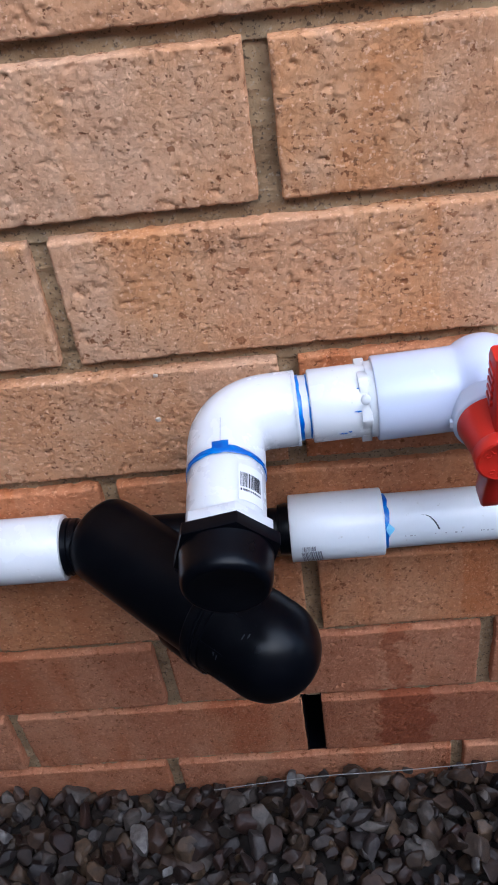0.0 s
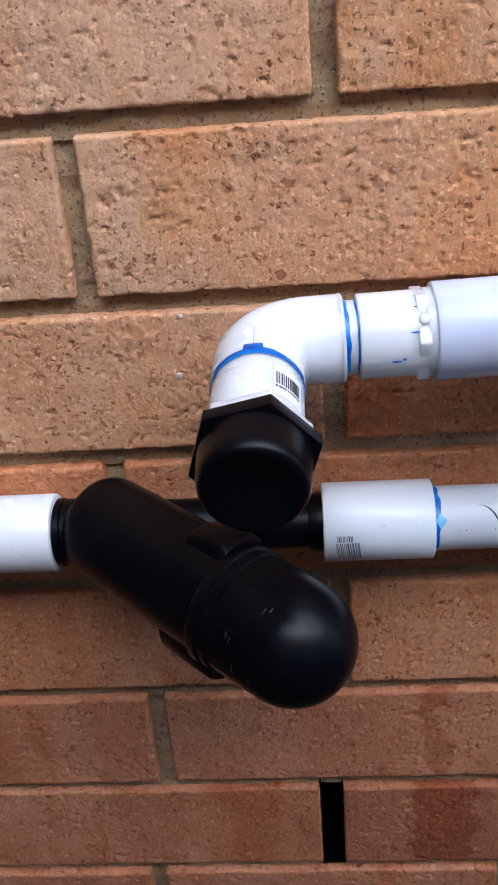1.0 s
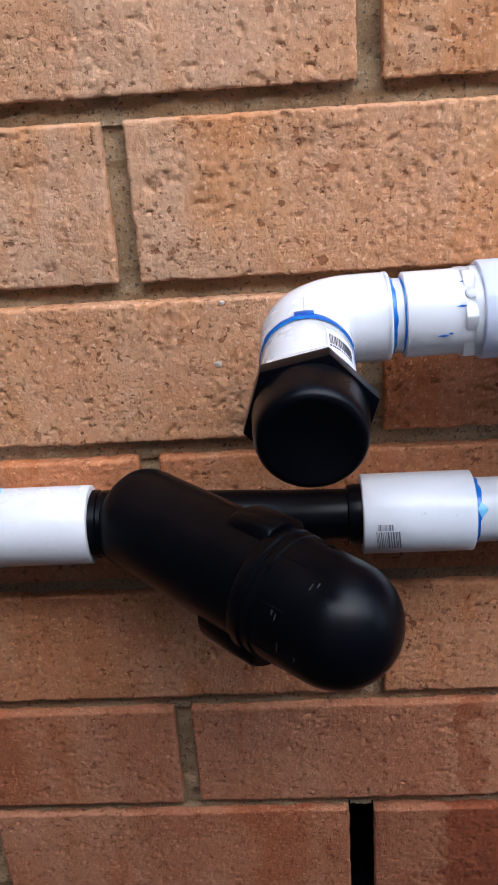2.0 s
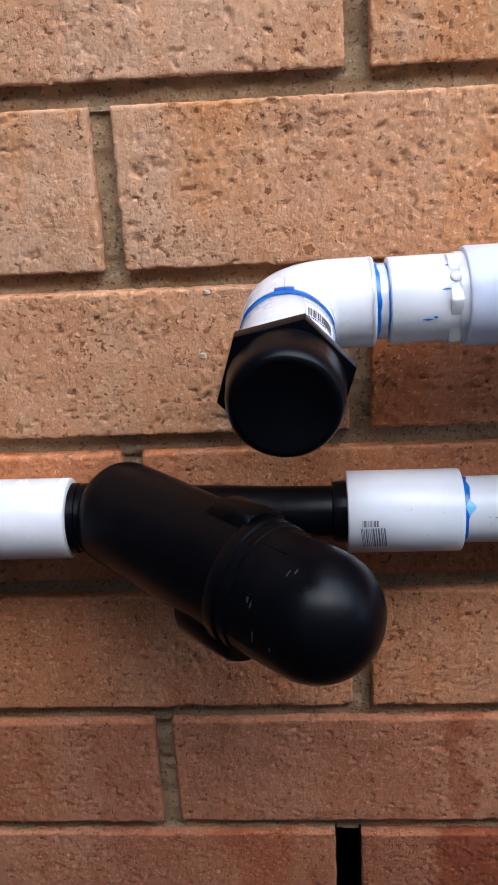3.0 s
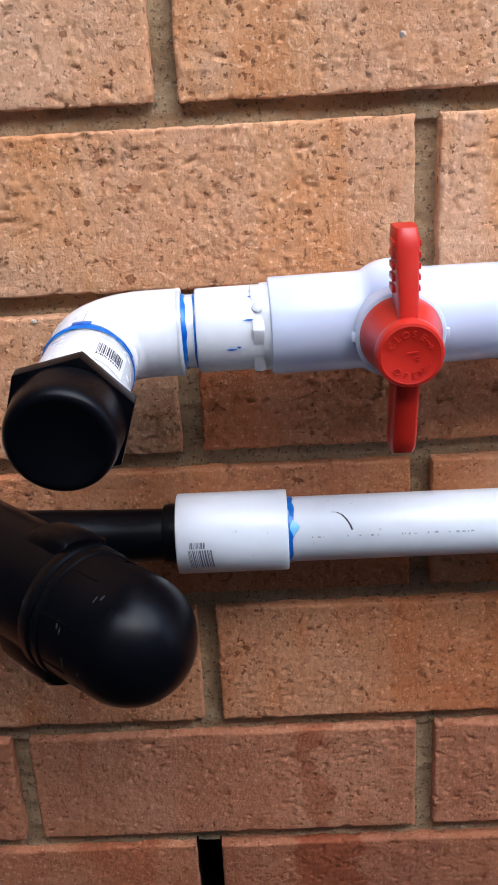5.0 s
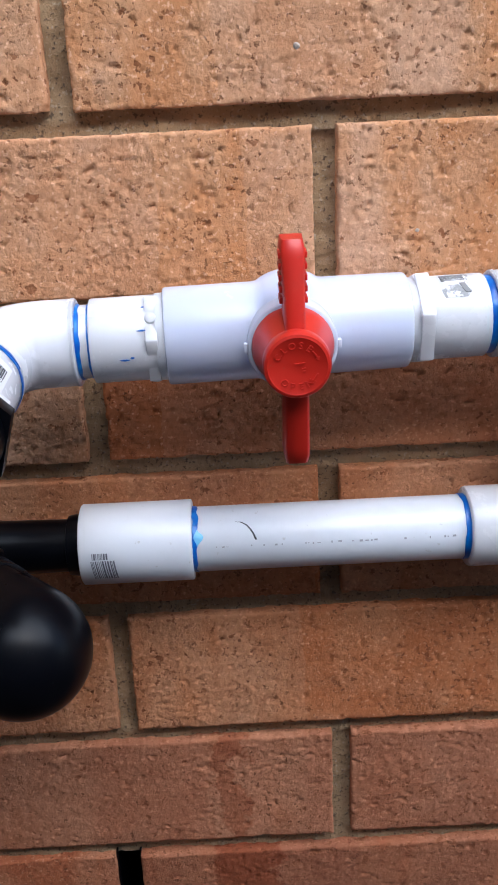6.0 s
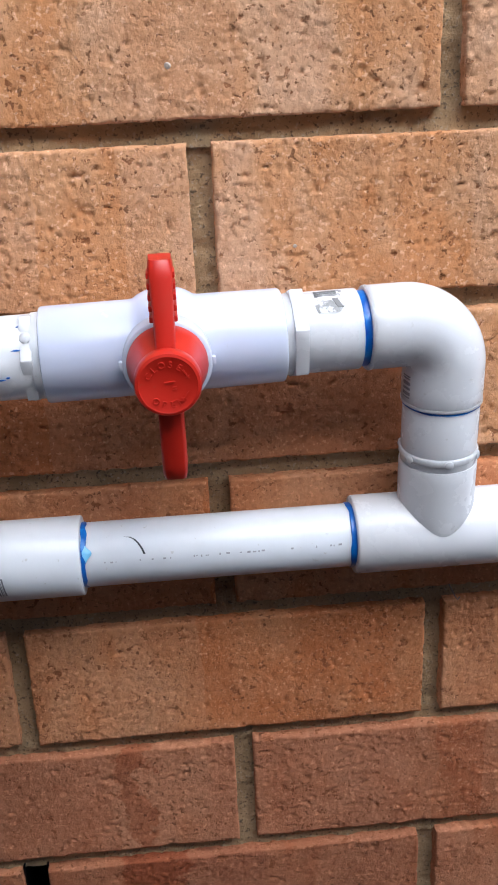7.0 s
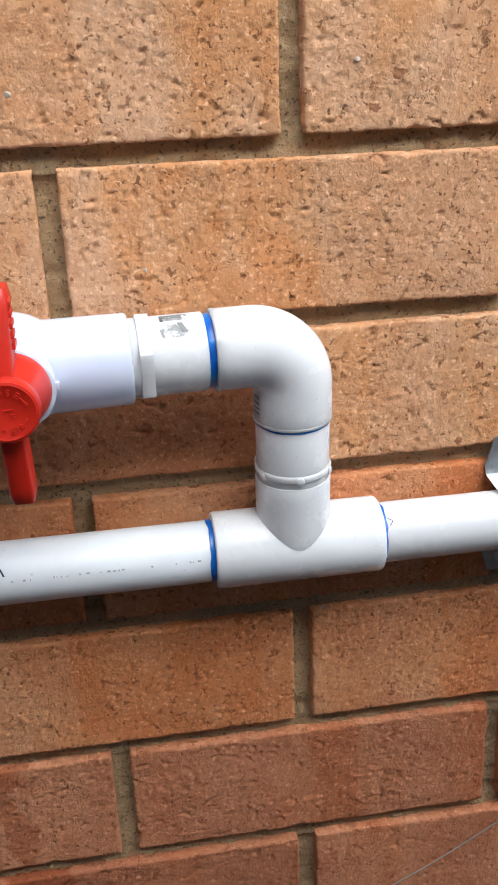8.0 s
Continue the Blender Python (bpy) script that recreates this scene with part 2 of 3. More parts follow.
def lathe(profile, m, segs=64, bm=None):
    """Turns (s, r) pairs round the z of m; closed at both ends."""
    bm = bm or bmesh.new()
    rings = []
    for s, r in profile:
        rings.append([bm.verts.new(m @ Vector((r * math.cos(a), r * math.sin(a), s)))
                      for a in (2 * math.pi * i / segs for i in range(segs))])
    for a, b in zip(rings, rings[1:]):
        for i in range(segs):
            j = (i + 1) % segs
            bm.faces.new((a[i], a[j], b[j], b[i]))
    bm.faces.new(rings[0][::-1])
    bm.faces.new(rings[-1])
    return bm


def tube_profile(a, b, r, e=0.0008):
    return [(a, r - e), (a + e * 0.35, r - e * 0.3), (a + e, r), (b - e, r), (b - e * 0.35, r - e * 0.3), (b, r - e)]


def sweep(points, radius, up, segs=56):
    """A round tube through the points, all in one plane with normal up."""
    bm = bmesh.new()
    n = Vector(up).normalized()
    rings = []
    for i, p in enumerate(points):
        t = (points[min(i + 1, len(points) - 1)] - points[max(i - 1, 0)]).normalized()
        u = n.cross(t).normalized()
        r = radius[i] if isinstance(radius, list) else radius
        rings.append([bm.verts.new(p + (u * math.cos(a) + n * math.sin(a)) * r)
                      for a in (2 * math.pi * k / segs for k in range(segs))])
    for a, b in zip(rings, rings[1:]):
        for i in range(segs):
            j = (i + 1) % segs
            bm.faces.new((a[i], a[j], b[j], b[i]))
    bm.faces.new(rings[0][::-1])
    bm.faces.new(rings[-1])
    return bm


def prism(outline, m, depth, bevel=0.0, bm=None):
    """An outline in x, y of m, pulled along its z, with bevelled edges."""
    one = bmesh.new()
    lo = [one.verts.new((x, y, 0)) for x, y in outline]
    hi = [one.verts.new((x, y, depth)) for x, y in outline]
    one.faces.new(lo[::-1])
    one.faces.new(hi)
    for i in range(len(lo)):
        j = (i + 1) % len(lo)
        one.faces.new((lo[i], lo[j], hi[j], hi[i]))
    if bevel:
        bmesh.ops.bevel(one, geom=list(one.edges), offset=bevel, segments=2, affect="EDGES", profile=0.6)
    bmesh.ops.transform(one, matrix=m, verts=one.verts)
    if bm is None:
        return one
    me = bpy.data.meshes.new("tmp")
    one.to_mesh(me)
    one.free()
    bm.from_mesh(me)
    bpy.data.meshes.remove(me)
    return bm


def block(m, sx, sy, sz, bevel=0.0, bm=None):
    return prism([(-sx / 2, -sy / 2), (sx / 2, -sy / 2), (sx / 2, sy / 2), (-sx / 2, sy / 2)], m, sz, bevel, bm)


def hexagon(r, turn=0.0):
    return [(r * math.cos(radians(60 * i + turn)), r * math.sin(radians(60 * i + turn))) for i in range(6)]


def band(m, s, r, width, seed, a0=0.0, a1=360.0, rough=0.45, drip=0.0, taper=False):
    """A thin smeared band on a round surface at s along the z of m."""
    rng = random.Random(seed)
    bm = bmesh.new()
    n = max(8, int((a1 - a0) / 4))
    ph = [rng.uniform(0, 6.28) for _ in range(6)]
    rows = []
    for i in range(n + 1):
        a = radians(a0 + (a1 - a0) * i / n)
        w1 = width * (0.5 + rough * (0.5 * math.sin(3 * a + ph[0]) + 0.3 * math.sin(7 * a + ph[1]) + 0.15 * math.sin(13 * a + ph[2])))
        w2 = width * (0.5 + rough * (0.5 * math.sin(2 * a + ph[3]) + 0.3 * math.sin(9 * a + ph[4]) + 0.15 * math.sin(15 * a + ph[5])))
        w2 += drip * max(0.0, math.sin(5 * a + ph[2])) ** 6
        if taper:
            k = math.sin(math.pi * i / n)
            w1, w2 = w1 * k, w2 * k
        ring = [(s - max(w1, 0.0003), r), (s - max(w1, 0.0003) * 0.8, r + 0.0003), (s + max(w2, 0.0003) * 0.8, r + 0.0003), (s + max(w2, 0.0003), r)]
        rows.append([bm.verts.new(m @ Vector((q * math.cos(a), q * math.sin(a), p))) for p, q in ring])
    for a, b in zip(rows, rows[1:]):
        for k in range(3):
            bm.faces.new((a[k], a[k + 1], b[k + 1], b[k]))
    return bm


def patch(m, r, s0, s1, a0, a1, lift=0.0002, n=6, bm=None, skew=0.0):
    """A thin curved sheet on a round surface, from s0 to s1 and a0 to a1 degrees."""
    bm = bm or bmesh.new()
    outer, inner = [], []
    for i in range(n + 1):
        a = radians(a0 + (a1 - a0) * i / n)
        k = skew * i / n
        outer.append([bm.verts.new(m @ Vector(((r + lift) * math.cos(a), (r + lift) * math.sin(a), s + k))) for s in (s0, s1)])
        inner.append([bm.verts.new(m @ Vector(((r - 0.0004) * math.cos(a), (r - 0.0004) * math.sin(a), s + k))) for s in (s0, s1)])
    for i in range(n):
        bm.faces.new((outer[i][0], outer[i][1], outer[i + 1][1], outer[i + 1][0]))
        for k in (0, 1):
            bm.faces.new((outer[i][k], outer[i + 1][k], inner[i + 1][k], inner[i][k]))
    bm.faces.new((outer[0][0], outer[0][1], inner[0][1], inner[0][0]))
    bm.faces.new((outer[n][0], outer[n][1], inner[n][1], inner[n][0]))
    return bm


def bars(m, r, s0, s1, a0, a1, seed, count=16, lift=0.0004, across=True, skew=0.0):
    """Plain printed bars; across: each bar runs round the tube."""
    rng = random.Random(seed)
    bm = bmesh.new()
    p = 0.0
    for _ in range(count):
        w = rng.choice((0.3, 0.3, 0.55, 0.8)) / count
        if across:
            patch(m, r, s0 + (s1 - s0) * p, s0 + (s1 - s0) * (p + w), a0, a1, lift, 4, bm, skew)
        else:
            patch(m, r, s0, s1, a0 + (a1 - a0) * p, a0 + (a1 - a0) * (p + w), lift, 1, bm, skew)
        p += w + rng.choice((0.3, 0.4, 0.6)) / count
        if p > 0.95:
            break
    return bm


# ---- smooth random fields ----
_tables = {}


def field(x, y, seed):
    """Smooth noise from 0 to 1 over x, y."""
    if seed not in _tables:
        _tables[seed] = np.random.RandomState(seed).rand(256, 256)
    tab = _tables[seed]
    xi, yi = np.floor(x).astype(int), np.floor(y).astype(int)
    fx, fy = x - xi, y - yi
    fx, fy = fx * fx * (3 - 2 * fx), fy * fy * (3 - 2 * fy)
    a, b = tab[xi & 255, yi & 255], tab[(xi + 1) & 255, yi & 255]
    c, d = tab[xi & 255, (yi + 1) & 255], tab[(xi + 1) & 255, (yi + 1) & 255]
    return (a * (1 - fx) + b * fx) * (1 - fy) + (c * (1 - fx) + d * fx) * fy


def fbm(x, y, seed, octaves=4):
    t, amp, norm = 0.0, 1.0, 0.0
    for o in range(octaves):
        t = t + amp * field(x * 2 ** o + 17.3 * o, y * 2 ** o + 9.1 * o, seed + o)
        norm += amp
        amp *= 0.55
    return t / norm


def mesh_of(name, verts, faces, material):
    me = bpy.data.meshes.new(name)
    me.from_pydata(verts, [], faces)
    me.materials.append(material)
    me.update()
    return me


def grid_faces(nx, nz, start=0):
    i = np.arange(nx - 1)[:, None] * nz + np.arange(nz - 1)[None, :] + start
    return np.stack([i, i + nz, i + nz + 1, i + 1], -1).reshape(-1, 4)


# ---- brick wall ----
COURSE, LENGTH, JOINT, DEPTH = 0.086, 0.24, 0.0110, 0.10
WEEP = 0.0045                    # how much wider the open joint is
BED = 0.040                      # height of the bed joint over the lowest course that shows
SHIFT = {(0, 0): -0.017, (0, 1): -0.010, (1, -1): -0.0165, (1, 0): -0.0095, (1, 1): 0.0005, (2, 0): 0.0015, (2, 1): 0.0055, (2, 2): 0.006, (6, 0): 0.0015}


def brick_mesh(seed, w, h, step):
    nx, nz = max(3, int(w / step)), max(3, int(h / step))
    gx, gz = np.meshgrid(np.linspace(-w / 2, w / 2, nx), np.linspace(-h / 2, h / 2, nz), indexing="ij")
    ox, oz = (seed * 13.7) % 190, (seed * 7.9) % 190
    u, v = gx * 1000 + ox * 10, gz * 1000 + oz * 10
    y = (fbm(u / 40, v / 30, 11) - 0.5) * 0.0018
    y += (fbm(u / 6, v / 5, 23) - 0.5) * 0.0004
    zone = np.clip((fbm(u / 45, v / 34, 41, 2) - 0.42) * 4, 0.2, 1)
    pit = np.clip((field(u / 1.9, v / 2.1, 31) - 0.76) * 6, 0, 1) * zone
    y += pit * 0.0010
    hole = np.clip((fbm(u / 3.6, v / 3.0, 37, 3) - 0.72) * 14, 0, 1)
    y += hole * 0.0014
    crumb = np.clip((field(u / 2.7, v / 2.5, 53) - 0.62) * 4, 0, 1)
    y -= crumb * 0.0005 * (0.3 + 0.7 * zone)
    tear = np.clip((field(u / 18, v / 2.6, 61) - 0.84) * 6, 0, 1)
    y += tear * 0.0003
    edge = np.minimum(np.minimum(gx + w / 2, w / 2 - gx), np.minimum(gz + h / 2, h / 2 - gz))
    chip = 0.0006 + 0.0032 * np.clip((fbm(u / 9, v / 9, 71, 3) - 0.56) * 3.5, 0, 1)
    near = np.clip(1 - edge / chip, 0, 1)
    y += chip * 0.8 * (1 - np.sqrt(np.clip(1 - near ** 2, 0, 1)))
    wob = (fbm(u / 8, v / 8, 83, 3) - 0.5) * 0.0022
    fall = np.clip(1 - edge / 0.004, 0, 1)
    px = gx - np.sign(gx) * np.abs(wob) * fall * (np.abs(gx) > w / 2 - 0.004)
    pz = gz - np.sign(gz) * np.abs(wob) * fall * (np.abs(gz) > h / 2 - 0.004)
    verts = np.stack([px, y, pz], -1).reshape(-1, 3)
    faces = [tuple(q) for q in grid_faces(nx, nz).tolist()]
    rim = [i * nz for i in range(nx)] + [(nx - 1) * nz + j for j in range(1, nz)] + [i * nz + nz - 1 for i in range(nx - 2, -1, -1)] + [j for j in range(nz - 2, 0, -1)]
    n0 = len(verts)
    back = verts[rim].copy()
    back[:, 1] = DEPTH
    verts = np.concatenate([verts, back])
    k = len(rim)
    for i in range(k):
        j = (i + 1) % k
        faces.append((rim[j], rim[i], n0 + i, n0 + j))
    faces.append(tuple(n0 + i for i in range(k)))
    return verts.tolist(), faces


def build_wall():
    wall = thing("wall_north", (0.2, 0.0, 0.0), "orange-tan clay brick wall with raked tan mortar joints", "brick wall", kind="structure")
    perps, seed = [], 3
    for row in range(0, 11):
        z0 = BED + (row - 1) * COURSE
        offset = 0.12 if row % 2 else 0.0
        for k in range(-2, 8):
            a = k * LENGTH + offset + SHIFT.get((row, k), 0.0)
            b = (k + 1) * LENGTH + offset + SHIFT.get((row, k + 1), 0.0)
            perps.append((row, k, a, z0))
            if row == 1 and k == 0:
                a += WEEP / 2
            if row == 1 and k == -1:
                b -= WEEP / 2
            w, h = b - a - JOINT, COURSE - 0.0102
            zc = z0 + 0.0419
            seen = -0.2 < b and a < 0.6 and row < 9
            seed += 1
            verts, faces = brick_mesh(seed, w, h, 0.0011 if seen else 0.006)
            mat = M_TAN if row > 5 or (row == 5 and k != 0) else M_ORANGE if row > 2 else M_REDBRICK
            if row == 1 and k == 0:
                mat = M_WET_SHADED
            if row == 2 and k == 0:
                mat = M_STREAK
            ob = new("brick", mesh_of("brick", verts, faces, mat))
            rng = random.Random(seed)
            ob.location = ((a + b) / 2, rng.uniform(-0.0008, 0.0008), zc)
            ob.rotation_euler = (rng.uniform(-0.004, 0.004), rng.uniform(-0.003, 0.003), rng.uniform(-0.003, 0.003))
            finish(ob, 80)
            ob.parent = wall
    # mortar: raked beds and perpends, one rough sheet each
    verts, faces = [], []

    def sheet(x0, x1, z0, z1, deep, step, seed):
        nx, nz = max(2, int((x1 - x0) / step)), max(5, int((z1 - z0) / step))
        gx, gz = np.meshgrid(np.linspace(x0, x1, nx), np.linspace(z0, z1, nz), indexing="ij")
        u, v = gx * 1000 + 3000, gz * 1000 + 500
        y = deep + (fbm(u / 12, v / 8, 101) - 0.5) * 0.0045 + (fbm(u / 3, v / 3, 111, 3) - 0.5) * 0.0024
        start = len(verts)
        verts.extend(np.stack([gx, y, gz], -1).reshape(-1, 3).tolist())
        faces.extend(tuple(q) for q in grid_faces(nx, nz, start).tolist())

    for row in range(0, 12):
        z = BED + (row - 1) * COURSE
        spans = ((-0.47, 0.1030), (0.1180, 1.78)) if row == 1 else ((-0.47, 1.78),)
        for x0, x1 in spans:
            sheet(x0, x1, z - JOINT / 2 - 0.003, z + JOINT / 2 + 0.003, 0.0070, 0.0016, row)
    for row, k, a, z0 in perps:
        if (row, k) == (1, 0):
            continue                 # weep hole, left open
        sheet(a - JOINT / 2 - 0.003, a + JOINT / 2 + 0.003, z0 + 0.003, z0 + COURSE - 0.003, 0.0092, 0.0016, row)
    ob = new("mortar", mesh_of("mortar", verts, faces, M_MORTAR))
    finish(ob, 80)
    ob.parent = wall
    # black sheets added inside the open joint to stand for its deep shade
    weep = bmesh.new()
    wx, wz = 0.1105, BED - 0.0035
    for side in (-1, 1):
        block(pose(wx + side * (JOINT / 2 + WEEP / 2 - 0.0003), 0.052, wz), 0.0012, 0.094, 0.0840, 0, weep)
    block(pose(wx, 0.052, wz - 0.0012), JOINT + WEEP, 0.092, 0.0012, 0, weep)
    block(pose(wx, 0.096, wz), JOINT + WEEP, 0.004, 0.0840, 0, weep)
    part("weep_vent", weep, M_BLACK, wall, "added black lining for the shade inside an open weep joint")
    part("cavity_lining", block(pose(0.66, 0.16, -0.15), 2.3, 0.1, 1.1), M_CORE, wall)
    settle(wall)
    return wall


# ---- ground ----
def build_ground():
    bm = bmesh.new()
    n = 60
    rows = []
    for i in range(n + 1):
        u = (i / n * 2 - 1)
        x = 0.2 + math.copysign(abs(u) ** 5 * 400, u) + u * 0.6
        rows.append([])
        for j in range(n + 1):
            v = j / n
            q = 2 * v - 1
            y = -0.1 - math.copysign(abs(q) ** 5 * 400, q) - q * 0.6
            rows[-1].append(bm.verts.new((x, y, -0.016 + 0.004 * noise.noise(Vector((x * 20, y * 20, 0))))))
    for a, b in zip(rows, rows[1:]):
        for j in range(n):
            bm.faces.new((a[j], a[j + 1], b[j + 1], b[j]))
    ground = part("ground", bm, M_SOIL)
    tagged(ground, "dark damp soil under loose gravel", "ground", kind="structure")
    # gravel: loose angular stones in three rough layers
    rng = random.Random(5)
    shapes = []
    for k in range(28):
        s = bmesh.new()
        bmesh.ops.create_icosphere(s, subdivisions=3 if k < 14 else 2, radius=1.0)
        cuts = [Vector((rng.gauss(0, 1), rng.gauss(0, 1), rng.gauss(0, 1))).normalized() for _ in range(13)]
        far = [rng.uniform(0.45, 0.8) for _ in cuts]
        for v in s.verts:
            for c, d in zip(cuts, far):
                e = v.co.dot(c) - d
                if e > 0:
                    v.co -= c * e
            v.co += Vector((noise.noise(v.co * 3.1 + Vector((k * 9, 0, 0))), noise.noise(v.co * 3.1 + Vector((0, k * 9, 0))), noise.noise(v.co * 3.1))) * 0.06
        s.verts.ensure_lookup_table()
        shapes.append((np.array([v.co[:] for v in s.verts]), np.array([[v.index for v in f.verts] for f in s.faces])))
        s.free()
    verts, faces, count = [], [], 0

    def stone(x, y, z, size):
        nonlocal count
        co, fa = rng.choice(shapes[:14] if y > -0.13 else shapes[14:])
        m = np.array(Euler((rng.uniform(0, 6.3), rng.uniform(0, 6.3), rng.uniform(0, 6.3))).to_matrix())
        sc = np.array([rng.uniform(0.8, 1.5), rng.uniform(0.7, 1.1), rng.uniform(0.5, 0.9)]) * size * 1.02
        verts.append((co * sc) @ m.T + np.array([x, y, z]))
        faces.append(fa + count)
        count += len(co)

    step = 0.0145
    for layer, (zc, keep) in enumerate(((-0.012, 1.0), (0.000, 0.9), (0.011, 0.6))):
        y = -0.008
        while y > -0.34:
            x = -0.5
            while x < 0.95:
                if rng.random() < keep:
                    size = rng.choice((0.0062, 0.0088, 0.0108, 0.0128)) * rng.uniform(0.85, 1.15)
                    yy = min(y + rng.uniform(-0.007, 0.007), -size * 0.9)
                    stone(x + rng.uniform(-0.007, 0.007), yy, zc + rng.uniform(-0.004, 0.004) + 0.012 * max(0.0, min(1.0, (x + 0.1) / 0.4)), size)
                x += step
            y -= step
    v = np.concatenate(verts)
    f = np.concatenate(faces)
    me = mesh_of("gravel", v.tolist(), f.tolist(), M_PEBBLE)
    ob = new("gravel", me)
    finish(ob, 42)
    tagged(ob, "loose brown and grey angular gravel at the wall's foot", "gravel", kind="stuff")


# ---- pipework ----
LOW_B, LOW_D = Vector((0.2, -0.0225, 0.3518)), Vector((1, 0.0075, -0.0063)).normalized()
TOP_B, TOP_D = Vector((0.2, -0.0373, 0.4641)), Vector((1, 0.0403, 0.0103)).normalized()
LOW = along(LOW_B, LOW_D, (0, 0, 1))
TOP = along(TOP_B, TOP_D, (0, 0, 1))
# angles on LOW and TOP: 0 is up, 90 is towards the viewer's side or the wall by the sign below


def low(x):
    return x - 0.2


def straight(name, m, a, b, r, label, category="pipe", material=None, group=""):
    t = thing(name, m @ Vector((0, 0, (a + b) / 2)), label, category, group)
    part("tube", lathe(tube_profile(a, b, r), m), material or M_PVC, t)
    return t


def hex_collar(m, a, b, r, parent, material=None, turn=0.0, bevel=0.0006, name="hex_collar"):
    return part(name, prism(hexagon(r, turn), m @ Matrix.Translation((0, 0, a)), b - a, bevel), material or M_PVC, parent)


def front(m):
    """The angle round m that looks away from the wall."""
    return math.degrees(math.atan2((m.to_3x3().inverted() @ Vector((0, -1, 0))).y, (m.to_3x3().inverted() @ Vector((0, -1, 0))).x))


def build_low():
    f = front(LOW)
    sgn = 1 if f > 0 else -1

    def a(deg):
        """Degrees from the top over the front down."""
        return sgn * deg

    # coupling and pipe on the inlet side
    p = straight("pipe", LOW, low(-0.42), low(-0.078), 0.0167, "white round pvc pipe leading to the filter")
    settle(p)
    c = straight("pipe_coupling", LOW, low(-0.084), low(-0.0283), 0.0206, "white pvc coupling smeared with blue primer at one end", "coupling", group="couplings")
    part("primer_smear", band(LOW, low(-0.0800), 0.0206, 0.007, 4, rough=0.5, drip=0.002), M_PALE_BLUE, c, "watery blue primer smear")
    part("primer_ring", band(LOW, low(-0.0825), 0.0207, 0.003, 5, rough=0.5), M_PRIMER, c, "blue primer ring")
    settle(c)
    # coupling after the filter
    c = straight("pipe_coupling", LOW, low(0.1112), low(0.1675), 0.0206, "white pvc coupling with a printed barcode", "coupling", M_PVC_GREY, group="couplings")
    part("barcode", bars(LOW, 0.0206, low(0.1172), low(0.1300), a(88), a(120), 2, 13, 0.00015, skew=0.0012), M_SMUDGED, c, "printed grey bars")
    part("bar_text", bars(LOW, 0.0206, low(0.1180), low(0.1275), a(77), a(86), 8, 9, 0.00015), M_SMUDGED, c)
    settle(c)
    p = straight("pipe", LOW, low(0.160), low(0.312), 0.0166, "white pvc pipe with a pen mark and dotted print", material=M_PVC_GREY)
    part("primer_ring", band(LOW, low(0.1686), 0.0166, 0.0028, 7, rough=0.4), M_PRIMER, p, "blue primer ring")
    part("primer_smear", band(LOW, low(0.1700), 0.0167, 0.0040, 55, min(a(48), a(76)), max(a(48), a(76)), 0.5, 0.0, True), M_PALE_BLUE, p, "thin pale blue primer smear")
    part("primer_ring", band(LOW, low(0.3060), 0.0168, 0.0032, 9, rough=0.2), M_PRIMER, p, "blue primer ring")
    bm = bmesh.new()
    pts = [(0.1895, 36), (0.192, 37), (0.1945, 42), (0.1965, 50), (0.1982, 60), (0.1992, 69)]
    for (x0, d0), (x1, d1) in zip(pts, pts[1:]):
        patch(LOW, 0.0166, low(x0) - 0.0004, low(x0) + 0.0006, a(d0), a(d1), 0.0002, 2, bm, skew=x1 - x0)
    part("pen_mark", bm, M_INK, p, "curved black pen mark")
    bm = bmesh.new()
    rng = random.Random(12)
    x = 0.176
    while x < 0.30:
        w = rng.uniform(0.0004, 0.0018)
        if rng.random() < 0.62 and not 0.213 < x < 0.222:
            patch(LOW, 0.0166, low(x), low(x + w), a(78 + rng.uniform(-1, 1)), a(80.5 + rng.uniform(-1, 1)), 0.00012, 1, bm)
        x += w + rng.uniform(0.0006, 0.0028)
    part("dotted_print", bm, M_GREY_INK, p)
    settle(p)
    # tee
    t = thing("pipe_tee", (0.3513, -0.0214, 0.3508), "white pvc tee joining the bypass to the pipe", "pipe tee")
    part("run", lathe(tube_profile(low(0.3072), low(0.3985), 0.0207, 0.0014), LOW), M_PVC, t)
    m = along(RISE_B, RISE_D, (1, 0, 0))
    part("branch", lathe([(0.0, 0.0196), (0.036, 0.0198), (0.0418, 0.0198), (0.0427, 0.0194)], m), M_PVC, t)
    settle(t)
    p = straight("pipe", LOW, low(0.393), low(0.85), 0.0166, "white pvc pipe held to the bricks by a clip")
    part("primer_ring", band(LOW, low(0.3992), 0.0167, 0.0022, 15, rough=0.4), M_PRIMER, p, "blue primer ring")
    bm = bmesh.new()
    patch(LOW, 0.0166, low(0.4006), low(0.4012), a(36), a(43), 0.0002, 1, bm, skew=0.003)
    patch(LOW, 0.0166, low(0.4036), low(0.4042), a(43), a(52), 0.0002, 1, bm, skew=-0.002)
    part("pen_mark", bm, M_INK, p)
    settle(p)


RISE_B, RISE_D = Vector((0.3513, -0.0214, 0.3508)), Vector((0, -0.0098, 0.1149)).normalized()


